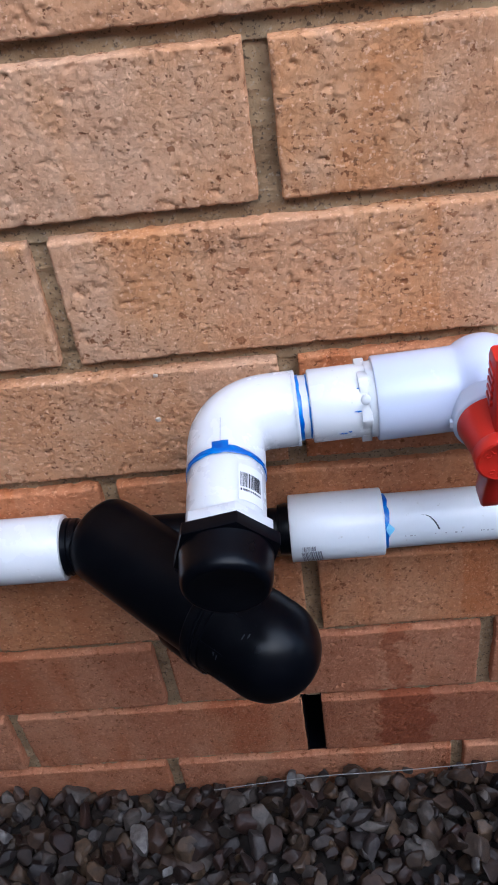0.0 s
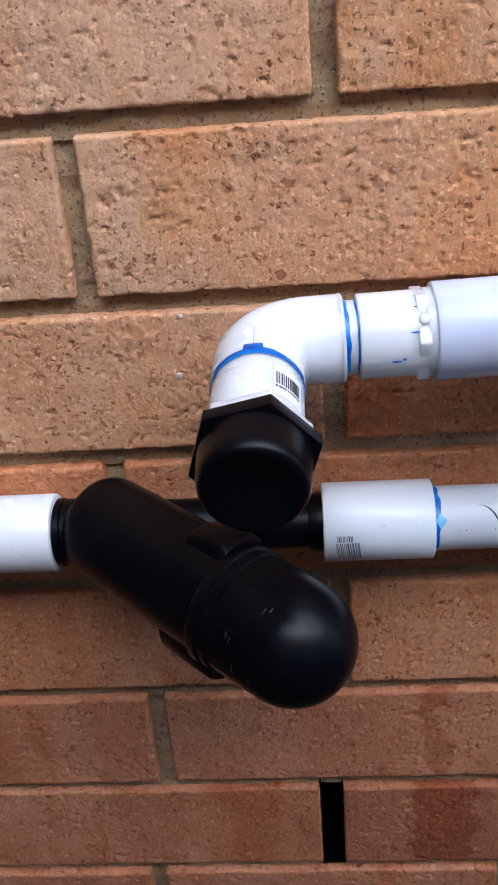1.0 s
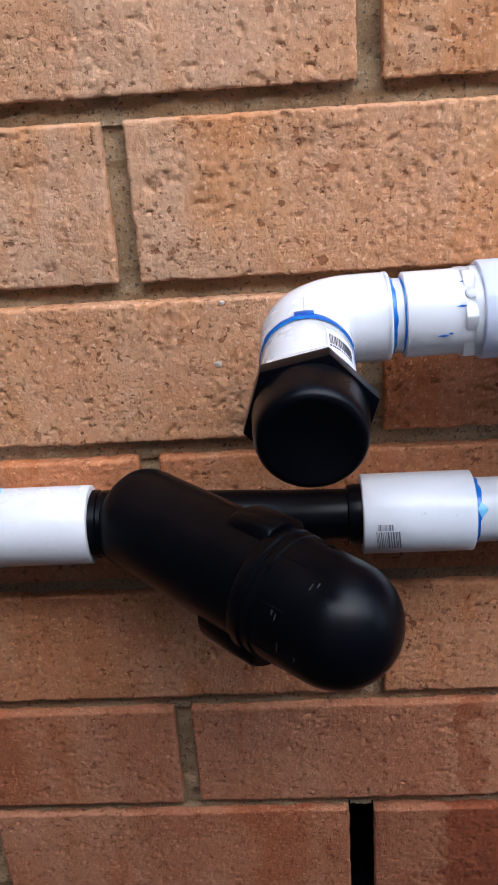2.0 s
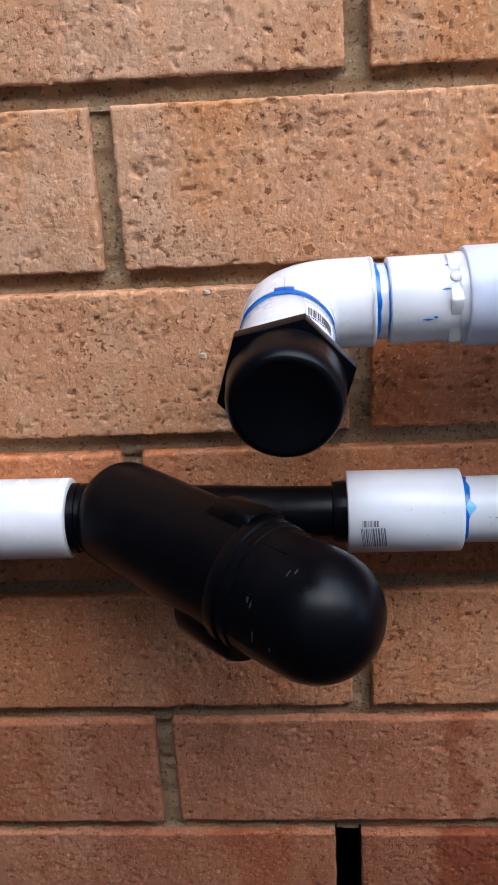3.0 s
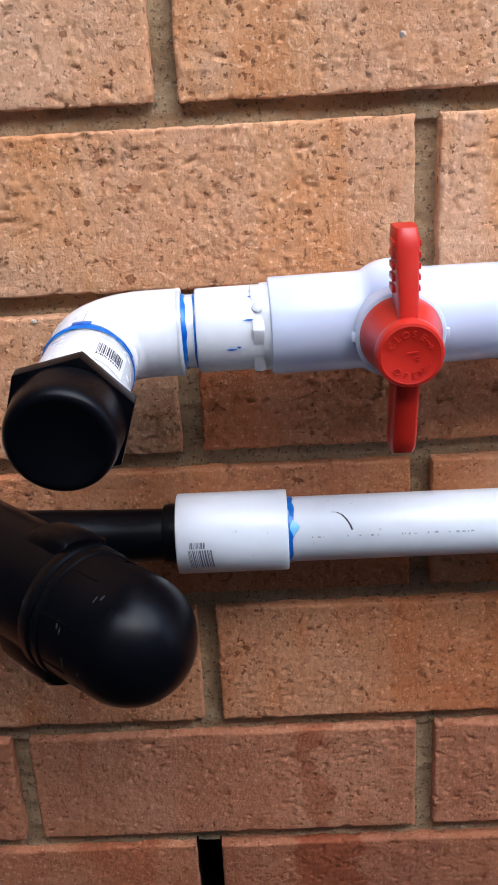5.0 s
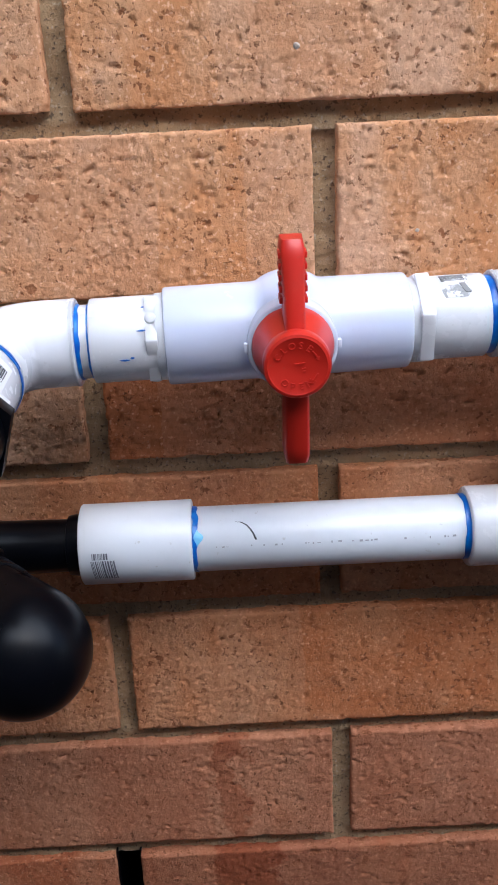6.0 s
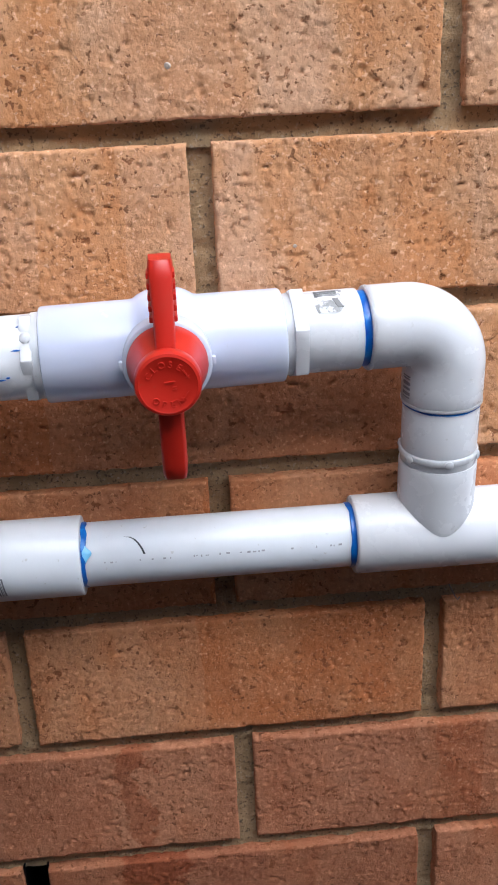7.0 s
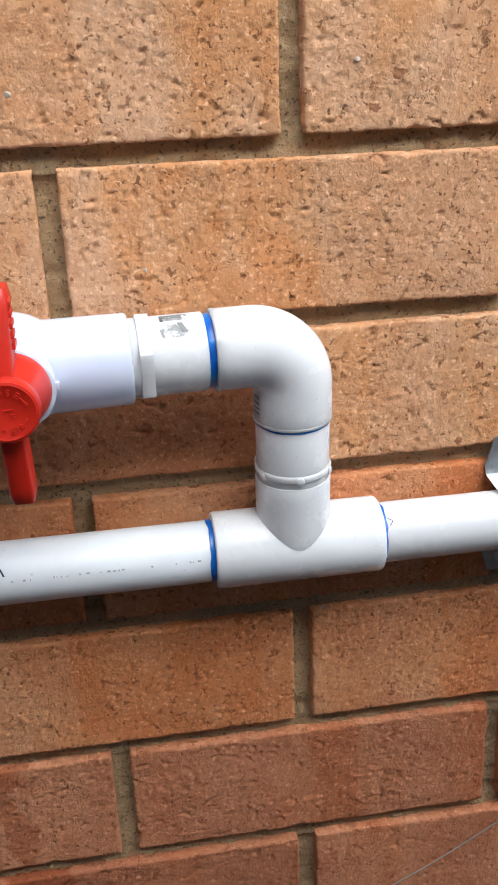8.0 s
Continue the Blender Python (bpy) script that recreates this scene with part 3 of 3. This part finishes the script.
def elbow(name, corner, d1, l1, d2, l2, r, bend, label):
    """A quarter bend: sockets along d1 and d2 from the corner."""
    d1, d2 = Vector(d1).normalized(), Vector(d2).normalized()
    pts, rad = [], []
    for s, q in ((l1, r - 0.0012), (l1 - 0.0005, r - 0.0003), (l1 - 0.0014, r), (l1 * 0.5 + bend * 0.5, r)):
        pts.append(corner + d1 * s)
        rad.append(q)
    c = corner + (d1 + d2) * bend
    for i in range(19):
        a = radians(90 * i / 18)
        pts.append(c - d2 * bend * math.cos(a) - d1 * bend * math.sin(a))
        rad.append(r)
    for s, q in ((l2 * 0.5 + bend * 0.5, r), (l2 - 0.0014, r), (l2 - 0.0005, r - 0.0003), (l2, r - 0.0012)):
        pts.append(corner + d2 * s)
        rad.append(q)
    e = thing(name, corner, label, "pipe elbow", "elbows")
    part("bend", sweep(pts, rad, d1.cross(d2)), M_PVC, e)
    for d, l in ((d1, l1), (d2, l2)):
        rim = along(corner, d, (0, 0, 1) if abs(d.z) < 0.8 else (1, 0, 0))
        part("socket_rim", lathe([(l - 0.0019, r - 0.0004), (l - 0.0017, r + 0.0002), (l - 0.0006, r + 0.0002), (l + 0.0001, r - 0.0004)], rim), M_PVC, e)
    return e


def build_bypass():
    f = front(TOP)
    sgn = 1 if f > 0 else -1

    def x_at(x):
        return (x - 0.2) / TOP_D.x

    def a(deg):
        return sgn * deg

    # riser nipple
    m = along(RISE_B, RISE_D, (1, 0, 0))
    n = thing("riser_adapter", RISE_B + RISE_D * 0.055, "short white pvc riser with a hexagonal collar", "pipe adapter")
    part("tube", lathe(tube_profile(0.030, 0.082, 0.0190), m), M_PVC, n)
    part("collar", lathe([(0.0460, 0.0190), (0.0463, 0.0196), (0.0468, 0.0199), (0.0492, 0.0199), (0.0497, 0.0196), (0.0501, 0.0190)], m), M_PVC, n)
    for k in range(6):
        g = m @ pose(0, 0, 0, 0, 0, 60 * k + 30) @ pose(0.0190, 0, 0.0476, 0, 90, 0)
        part("collar_stud", lathe([(0.0, 0.0023), (0.0014, 0.0022), (0.0018, 0.0016)], g, 20), M_PVC, n)
    part("primer_ring", band(m, 0.0745, 0.0191, 0.0010, 21, rough=0.4), M_PRIMER, n, "blue primer line")
    part("printed_mark", bars(m, 0.0190, 0.0585, 0.0700, -16, -8, 52, 5, 0.0002), M_SMUDGED, n)
    settle(n)
    # elbow over the riser
    corner = TOP_B + TOP_D * x_at(0.3513)
    e = elbow("pipe_elbow", corner, -TOP_D, 0.0400, -RISE_D, 0.0402, 0.0199, 0.0212, "white glossy pvc elbow turning down to the tee")
    part("printed_mark", bars(m, 0.0199, 0.0795, 0.0920, 186, 204, 53, 6, 0.0002), M_SMUDGED, e, "smudged dark print")
    settle(e)
    s = straight("pipe_nipple", TOP, x_at(0.300), x_at(0.318), 0.0167, "short white pipe end coated with blue primer")
    part("primer_ring", band(TOP, x_at(0.3098), 0.0176, 0.0052, 25, rough=0.15), M_PRIMER, s, "blue primer ring")
    settle(s)
    # adapter with a torn foil sticker
    ad = thing("pipe_adapter", TOP @ Vector((0, 0, x_at(0.292))), "white pvc threaded adapter with a torn foil sticker", "pipe adapter", "adapters")
    part("tube", lathe(tube_profile(x_at(0.268), x_at(0.3078), 0.0190), TOP), M_PVC, ad)
    hex_collar(TOP, x_at(0.2755), x_at(0.2818), 0.0226, ad, turn=12)
    bm = band(TOP, x_at(0.2926), 0.0190, 0.0128, 61, min(a(2), a(50)), max(a(2), a(50)), 0.22)
    part("sticker", bm, M_TORN, ad, "torn silver foil sticker")
    part("sticker_print", bars(TOP, 0.0190, x_at(0.2870), x_at(0.2975), a(6), a(26), 31, 7, 0.0005, across=False), M_RESIDUE, ad)
    bm = patch(TOP, 0.0190, x_at(0.2945), x_at(0.2970), a(27), a(43), 0.0006, 3, None, 0.002)
    part("sticker_scuff", bm, M_RESIDUE, ad)
    settle(ad)
    # ball valve
    v = thing("ball_valve", TOP @ Vector((0, 0, x_at(0.2187))), "white pvc ball valve with a red handle", "ball valve")
    c0 = x_at(0.2187)
    prof = [(x_at(0.1626), 0.0206), (x_at(0.1630), 0.0216), (x_at(0.1638), 0.0220), (x_at(0.1975), 0.0220)]
    for i in range(1, 16):
        u = -1 + 2 * i / 16
        s = 0.0185 * u
        prof.append((c0 + s, max(0.0220, 0.0268 * math.sqrt(max(0.0, 1 - (u * 0.74) ** 2)))))
    prof += [(x_at(0.2400), 0.0220), (x_at(0.2710), 0.0217), (x_at(0.2718), 0.0213), (x_at(0.2722), 0.0203)]
    part("body", lathe(prof, TOP, 80), M_PVC_VALVE, v)
    stem = Vector((0.0, -0.0546, -0.0024)).normalized()
    sm = along(TOP @ Vector((0, 0, c0)), stem, (0, 0, 1))
    part("stem_collar", lathe([(0.018, 0.0198), (0.0265, 0.0198), (0.0275, 0.0195), (0.028, 0.0188)], sm), M_PVC_VALVE, v)
    part("indicator_tab", block(sm @ pose(0, 0.0196, 0.0245), 0.004, 0.003, 0.003, 0.0004), M_PVC_VALVE, v)
    part("indicator_tab", block(sm @ pose(0, -0.0196, 0.0245), 0.004, 0.003, 0.003, 0.0004), M_PVC_VALVE, v)
    # handle: cone, cap and two wings
    hd = part("handle", lathe([(0.026, 0.0176), (0.0285, 0.0178), (0.032, 0.0168), (0.047, 0.0134), (0.0480, 0.0141), (0.0530, 0.0140), (0.0542, 0.0134), (0.0546, 0.0122), (0.0543, 0.0117)], sm, 72), M_RED, v)

    def wing(up, length):
        """A tapered grip that rises from the cap's side, thicker at its end."""
        one = bmesh.new()
        secs = []
        for k in range(12):
            q = k / 11
            rr = 0.004 + (length - 0.004) * q
            wide = 0.0043 + 0.0012 * q ** 1.5 if up > 0 else 0.0055 + 0.0004 * q
            z_hi = 0.0500 - 0.0100 * q ** 1.2
            z_lo = 0.030 + (z_hi - 0.0145 - 0.030) * min(1.0, q * 1.3)
            if k == 11:
                z_hi -= 0.0015
                z_lo += 0.0010
                wide -= 0.0008
            ring = []
            for (px, pz) in ((-wide, z_lo + 0.001), (-wide * 0.7, z_lo), (wide * 0.7, z_lo), (wide, z_lo + 0.001), (wide * 0.92, z_hi - 0.0012), (wide * 0.68, z_hi), (-wide * 0.68, z_hi), (-wide * 0.92, z_hi - 0.0012)):
                ring.append(one.verts.new(sm @ Vector((rr * up, px, pz))))
            secs.append(ring)
        for g, h in zip(secs, secs[1:]):
            for i in range(8):
                j = (i + 1) % 8
                one.faces.new((g[i], g[j], h[j], h[i]))
        one.faces.new(secs[0])
        one.faces.new(secs[-1])
        return part("grip", one, M_RED, hd, angle=50)

    wing(1, 0.0480)
    wing(-1, 0.0505)
    for k in range(5):
        for side in (-1, 1):
            rr = 0.0235 + k * 0.0046
            g = sm @ pose(rr, side * 0.0042, 0.0305)
            part("grip_tooth", block(g, 0.0026, 0.0034, 0.0095, 0.0005), M_RED, hd)
    # raised lettering on the cap
    top_z = 0.0545
    letters = bmesh.new()

    def put_text(body, size, place):
        cu = bpy.data.curves.new("letters", "FONT")
        cu.body, cu.size, cu.extrude, cu.align_x, cu.align_y = body, size, 0.00022, "CENTER", "CENTER"
        tmp = bpy.data.objects.new("letters", cu)
        me = bpy.data.meshes.new_from_object(tmp)
        me.transform(place)
        letters.from_mesh(me)
        bpy.data.objects.remove(tmp)
        bpy.data.meshes.remove(me)

    flat = sm @ pose(0, 0, top_z, 0, 0, 90 if (sm.to_3x3() @ Vector((0, 1, 0))).x < 0 else -90)
    # flat: x to the right, y up as seen from outside
    if (flat.to_3x3() @ Vector((1, 0, 0))).x < 0:
        flat = flat @ pose(0, 0, 0, 0, 0, 180)
    for word, ro, start, stepd, inside in (("CLOSE", 0.0087, 152, -24, 1), ("OPEN", 0.0087, 232, 24, -1)):
        for i, ch in enumerate(word):
            ang = start + stepd * i
            put_text(ch, 0.0040, flat @ pose(ro * math.cos(radians(ang)), ro * math.sin(radians(ang)), 0, 0, 0, ang - 90 if inside > 0 else ang + 90))
    put_text("1\"", 0.0066, flat @ pose(0.0006, 0, 0, 0, 0, -84))
    for ang, turn in ((34, 1), (-32, -1)):
        g = flat @ pose(0.0087 * math.cos(radians(ang)), 0.0087 * math.sin(radians(ang)), -0.0002, 0, 0, ang - 90)
        block(g, 0.0032, 0.0006, 0.0004, 0, letters)
        prism([(0.0016, 0.001), (0.0016, -0.001), (0.0030, 0)], g, 0.0004, 0, letters)
    part("lettering", letters, M_RED, hd, "raised moulded lettering")
    settle(v)
    # adapter on the plug side
    ad = thing("pipe_adapter", TOP @ Vector((0, 0, x_at(0.145))), "white pvc threaded adapter smudged with blue primer", "pipe adapter", "adapters")
    part("tube", lathe(tube_profile(x_at(0.1298), x_at(0.166), 0.0191), TOP), M_PVC, ad)
    part("thread_seal", lathe([(x_at(0.1590), 0.0196), (x_at(0.1630), 0.0198)], TOP), M_PVC_GREY, ad)
    hex_collar(TOP, x_at(0.1545), x_at(0.1597), 0.0217, ad, turn=20)
    for k in (1, 3, 5):
        g = TOP @ pose(0, 0, 0, 0, 0, 60 * k - 10) @ pose(0.0184, 0, x_at(0.1572), 0, 90, 0)
        part("collar_stud", lathe([(0.0, 0.0026), (0.0014, 0.0025), (0.0018, 0.0018)], g, 20), M_PVC, ad)
    for s, d0, d1, w, k in ((0.1530, 65, 67.5, 0.0060, 71), (0.1450, 103, 105.5, 0.0040, 73), (0.1482, 100, 103, 0.0032, 74), (0.1545, 31, 33, 0.0030, 75)):
        part("primer_smudge", band(TOP, x_at(s), 0.0192, w, k, min(a(d0), a(d1)), max(a(d0), a(d1)), 0.3, 0.0, True), M_PRIMER, ad, "small blue primer smudge")
    settle(ad)
    s = straight("pipe_nipple", TOP, x_at(0.112), x_at(0.134), 0.0166, "short white pipe end with a blue primer edge")
    part("primer_ring", band(TOP, x_at(0.1244), 0.0168, 0.0020, 35, rough=0.3), M_PRIMER, s, "blue primer ring")
    part("primer_ring", band(TOP, x_at(0.1292), 0.0166, 0.0008, 36, rough=0.35), M_PRIMER, s)
    settle(s)
    # open elbow pointing out of the wall, with adapter and plug
    corner = TOP_B + TOP_D * x_at(0.0863)
    out = Vector((-0.0002, -0.089, -0.0086)).normalized()
    e = elbow("pipe_elbow", corner, TOP_D, 0.0372, out, 0.0395, 0.0197, 0.0212, "white pvc elbow pointing out from the wall")
    m = along(corner, out, (0, 0, 1))
    part("scratch", patch(m, 0.0197, 0.019, 0.034, 1.0, 1.8, 0.0001, 1), M_GREY_INK, e, "fine dark scratch")
    settle(e)
    ad = thing("pipe_adapter", corner + out * 0.06, "white pvc threaded adapter with a printed barcode", "pipe adapter", "adapters")
    part("tube", lathe(tube_profile(0.036, 0.0765, 0.0192), m), M_PVC, ad)
    part("primer_ring", band(m, 0.0404, 0.0195, 0.0026, 41, rough=0.4), M_PRIMER, ad, "blue primer ring")
    drop = band(m, 0.0396, 0.0198, 0.0036, 45, -75, 60, 0.35, 0.0, True)
    part("primer_smudge", drop, M_PRIMER, ad, "blue primer drip")
    part("primer_smudge", band(m, 0.0368, 0.0199, 0.0058, 46, -10, 13, 0.25), M_PRIMER, ad)
    hex_collar(m, 0.0730, 0.0810, 0.0230, ad, turn=-17, name="hex_collar")
    sg = -1 if (m.to_3x3() @ Vector((0, 1, 0))).x < 0 else 1
    part("label", patch(m, 0.0192, 0.0475, 0.0690, sg * 24, sg * 68, 0.00015, 8), M_LABEL, ad, "white label")
    part("barcode", bars(m, 0.0192, 0.0525, 0.0610, sg * 27, sg * 64, 43, 16, 0.0003, across=False, skew=0.0), M_INK, ad, "black printed bars")
    part("bar_text", bars(m, 0.0192, 0.0622, 0.0634, sg * 27, sg * 64, 44, 14, 0.0003, across=False), M_INK, ad)
    settle(ad)
    pl = thing("pipe_plug", corner + out * 0.1, "black plastic plug with a hexagonal flange", "pipe plug")
    part("flange", prism(hexagon(0.0262, -17), m @ Matrix.Translation((0, 0, 0.0810)), 0.0068, 0.0007), M_BLACK, pl)
    part("cap", lathe([(0.0840, 0.0226), (0.0885, 0.0218), (0.0990, 0.0213), (0.1020, 0.0210), (0.1042, 0.0204), (0.1056, 0.0194), (0.1064, 0.0182), (0.1066, 0.0170), (0.1062, 0.0160), (0.1062, 0.004)], m), M_BLACK, pl)
    settle(pl)


def build_filter():
    b = Vector((0.0, -0.0244, 0.3536))
    d = Vector((0.0949, -0.0771, -0.0120)).normalized()
    m = along(b, d, (0, 0, 1))
    y = thing("pipe_filter", b, "black plastic in-line y filter with a domed bowl", "pipe filter")
    prof = [(-0.0140, 0.014), (-0.0136, 0.0205), (-0.0128, 0.0230), (-0.0108, 0.0254), (-0.0075, 0.0268), (-0.0020, 0.0275), (0.030, 0.0281), (0.060, 0.0288), (0.0890, 0.0292)]
    part("body", lathe(prof, m, 72), M_BLACK, y)
    part("collar", lathe([(0.0825, 0.0290), (0.0835, 0.0308), (0.0845, 0.0314), (0.0890, 0.0314), (0.0898, 0.0302), (0.0912, 0.0302), (0.0922, 0.0311), (0.0955, 0.0311), (0.0963, 0.0300)], m, 72), M_BLACK, y)
    bowl = [(0.092, 0.0302), (0.105, 0.0301), (0.1228, 0.0299)]
    for i in range(1, 13):
        t = radians(90 * i / 12.5)
        bowl.append((0.1228 + 0.0300 * math.sin(t), 0.0299 * math.cos(t)))
    bo = part("bowl", lathe(bowl, m, 72), M_BLACK, y)
    for s, ang, ds, da in ((0.1065, 62, 0.0016, 4), (0.1085, 66, 0.0007, 3), (0.1180, 30, 0.0010, 3), (0.1205, 26, 0.0012, 2.5), (0.1120, 92, 0.0006, 5), (0.1215, 95, 0.0014, 2)):
        part("scuff", band(m, s, 0.0299, ds * 0.8, int(s * 1e4), ang - da, ang + da, 0.6, 0.0, True), M_DUST, bo, "pale dust fleck")
    for k in range(8):
        g = m @ pose(0, 0, 0, 0, 0, 45 * k + 15) @ pose(0.0299, 0, 0.0958)
        part("rib", block(g, 0.0010, 0.0012, 0.016, 0.0003), M_BLACK, bo)
    for ang, rise, s0, s1, half, soft_end in ((-20, 0.0004, 0.0600, 0.0850, 32, 1.6), (160, 0.0024, 0.0585, 0.0945, 40, 2.5), (262, 0.0, 0.0580, 0.0945, 24, 3.0)):
        g = bmesh.new()
        sec = []
        for i in range(13):
            t = radians(ang - half + 2 * half * i / 12)
            sec.append([g.verts.new(m @ Vector((r * math.cos(t), r * math.sin(t), s)))
                        for s, r in ((s, 0.0285 + (r - 0.0285) * min(1.0, i / soft_end, (12 - i) / soft_end) if r > 0.0285 else r) for s, r in ((s0, 0.0270), (s0 + 0.0010, 0.0312 + rise), (s0 + 0.0030, 0.0328 + rise), (s0 * 0.4 + s1 * 0.6, 0.0338 + rise), (s1 - 0.0015, 0.0338 + rise), (s1, 0.0328 + rise), (s1, 0.0280)))])
        for p, q in zip(sec, sec[1:]):
            for i in range(6):
                g.faces.new((p[i], p[i + 1], q[i + 1], q[i]))
        g.faces.new(sec[0])
        g.faces.new(sec[-1][::-1])
        part("bayonet_lug", g, M_BLACK, y)
    part("inlet_collar", lathe([(low(-0.040), 0.0168), (low(-0.0278), 0.0168), (low(-0.0276), 0.0180), (low(-0.0245), 0.0180), (low(-0.0240), 0.0168), (low(-0.0225), 0.0168), (low(-0.0222), 0.0176), (low(-0.0195), 0.0176), (low(-0.0188), 0.0165), (low(0.0), 0.0165)], LOW), M_BLACK, y)
    part("outlet_tube", lathe([(low(0.0), 0.0160), (low(0.050), 0.0150), (low(0.072), 0.0140), (low(0.104), 0.0134), (low(0.1045), 0.0152), (low(0.1085), 0.0158), (low(0.1125), 0.0158), (low(0.118), 0.015)], LOW), M_BLACK, y)
    settle(y)


def build_clip():
    cl = thing("saddle_clip", (0.478, -0.01, 0.353), "galvanised steel saddle clip screwed over the pipe", "pipe clip")
    c = LOW @ Vector((0, 0, low(0.480)))
    bm = bmesh.new()
    thick, secs = 0.0012, []
    path = [(-0.0012, 0.0425), (-0.0012, 0.026)]
    path += [(-0.0035, 0.0212)]
    for i in range(11):
        t = radians(80 - 160 * i / 10)
        path.append((c.y - 0.0181 * math.cos(t), 0.0181 * math.sin(t)))
    path += [(-0.0035, -0.0212), (-0.0012, -0.026), (-0.0012, -0.0425)]
    for k, (py, pz) in enumerate(path):
        wide = 0.0125
        if k in (0, len(path) - 1):
            wide = 0.0075
        elif k in (1, len(path) - 2):
            wide = 0.0125
        secs.append([bm.verts.new((c.x + sx * wide, py + dy, c.z + pz)) for sx, dy in ((-1, 0), (1, 0), (1, -thick), (-1, -thick))])
    for p, q in zip(secs, secs[1:]):
        for i in range(4):
            j = (i + 1) % 4
            bm.faces.new((p[i], p[j], q[j], q[i]))
    bm.faces.new(secs[0])
    bm.faces.new(secs[-1])
    part("strap", bm, M_FOIL, cl, angle=30)
    for z in (0.034, -0.034):
        g = along((c.x, -0.0022, c.z + z), (0, -1, 0))
        part("screw", lathe([(0.0, 0.0042), (0.0010, 0.0040), (0.0018, 0.0028), (0.0018, 0.0012)], g, 24), M_FOIL, cl)
    settle(cl)


def build_wire():
    cu = bpy.data.curves.new("wire", "CURVE")
    cu.dimensions, cu.bevel_depth, cu.bevel_resolution = "3D", 0.0004, 2
    sp = cu.splines.new("NURBS")
    pts = [(0.02, -0.023, 0.030), (0.10, -0.019, 0.036), (0.175, -0.020, 0.037), (0.262, -0.018, 0.039), (0.34, -0.014, 0.049), (0.426, -0.009, 0.079), (0.489, -0.009, 0.117), (0.60, -0.010, 0.19)]
    sp.points.add(len(pts) - 1)
    for q, p in zip(sp.points, pts):
        q.co = (*p, 1)
    sp.use_endpoint_u, sp.order_u = True, 3
    tmp = bpy.data.objects.new("wire", cu)
    me = bpy.data.meshes.new_from_object(tmp)
    bpy.data.objects.remove(tmp)
    me.materials.append(M_WIRE)
    ob = new("wire", me)
    finish(ob)
    tagged(ob, "thin pale wire trailing over gravel and up the wall", "wire")


def build_fibre():
    cu = bpy.data.curves.new("straw_fibre", "CURVE")
    cu.dimensions, cu.bevel_depth, cu.bevel_resolution = "3D", 0.0004, 1
    sp = cu.splines.new("POLY")
    pts = [(0.3690, 0.006, 0.3010), (0.3705, -0.003, 0.2970), (0.3722, -0.004, 0.2945), (0.3732, -0.004, 0.2965)]
    sp.points.add(len(pts) - 1)
    for q, p in zip(sp.points, pts):
        q.co = (*p, 1)
    tmp = bpy.data.objects.new("straw_fibre", cu)
    me = bpy.data.meshes.new_from_object(tmp)
    bpy.data.objects.remove(tmp)
    me.materials.append(M_WIRE)
    tagged(new("straw_fibre", me), "tiny pale straw fibre caught in the mortar joint", "straw")


def build_light_walls():
    # unseen wall added behind the camera: hides the low sky, bounces front fill
    ob = part("wall_south", block(pose(0.9, -1.2, -0.05), 4.4, 0.08, 1.62), M_FILL_WALL)
    tagged(ob, "unseen plain grey wall added to block low sky and bounce fill", "wall", kind="structure")
    # unseen wall added on the left to cut skylight and darken that side
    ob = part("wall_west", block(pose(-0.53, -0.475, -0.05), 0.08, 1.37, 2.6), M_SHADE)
    tagged(ob, "unseen dark wall added to block light from the left", "wall", kind="structure")


FLECKS = ((0.042, 0.430, 0.0022), (0.046, 0.462, 0.0017), (0.228, 0.584, 0.0017), (0.392, 0.593, 0.0015), (0.284, 0.500, 0.0012))


def build_flecks(wall):
    """Pale grit caught in the brick faces."""
    rng = random.Random(77)
    for x, z, size in FLECKS:
        bm = bmesh.new()
        bmesh.ops.create_icosphere(bm, subdivisions=1, radius=size)
        for v in bm.verts:
            v.co = Vector((v.co.x * rng.uniform(0.8, 1.4), v.co.y * 0.55, v.co.z * rng.uniform(0.7, 1.2)))
        bmesh.ops.translate(bm, verts=bm.verts, vec=(x, -0.0004, z))
        ob = part("grit", bm, M_GRIT, wall)
        ob.matrix_parent_inverse = wall.matrix_world.inverted()


build_ground()
build_light_walls()
build_low()
build_filter()
build_bypass()
build_clip()
build_wire()
build_fibre()
build_flecks(build_wall())
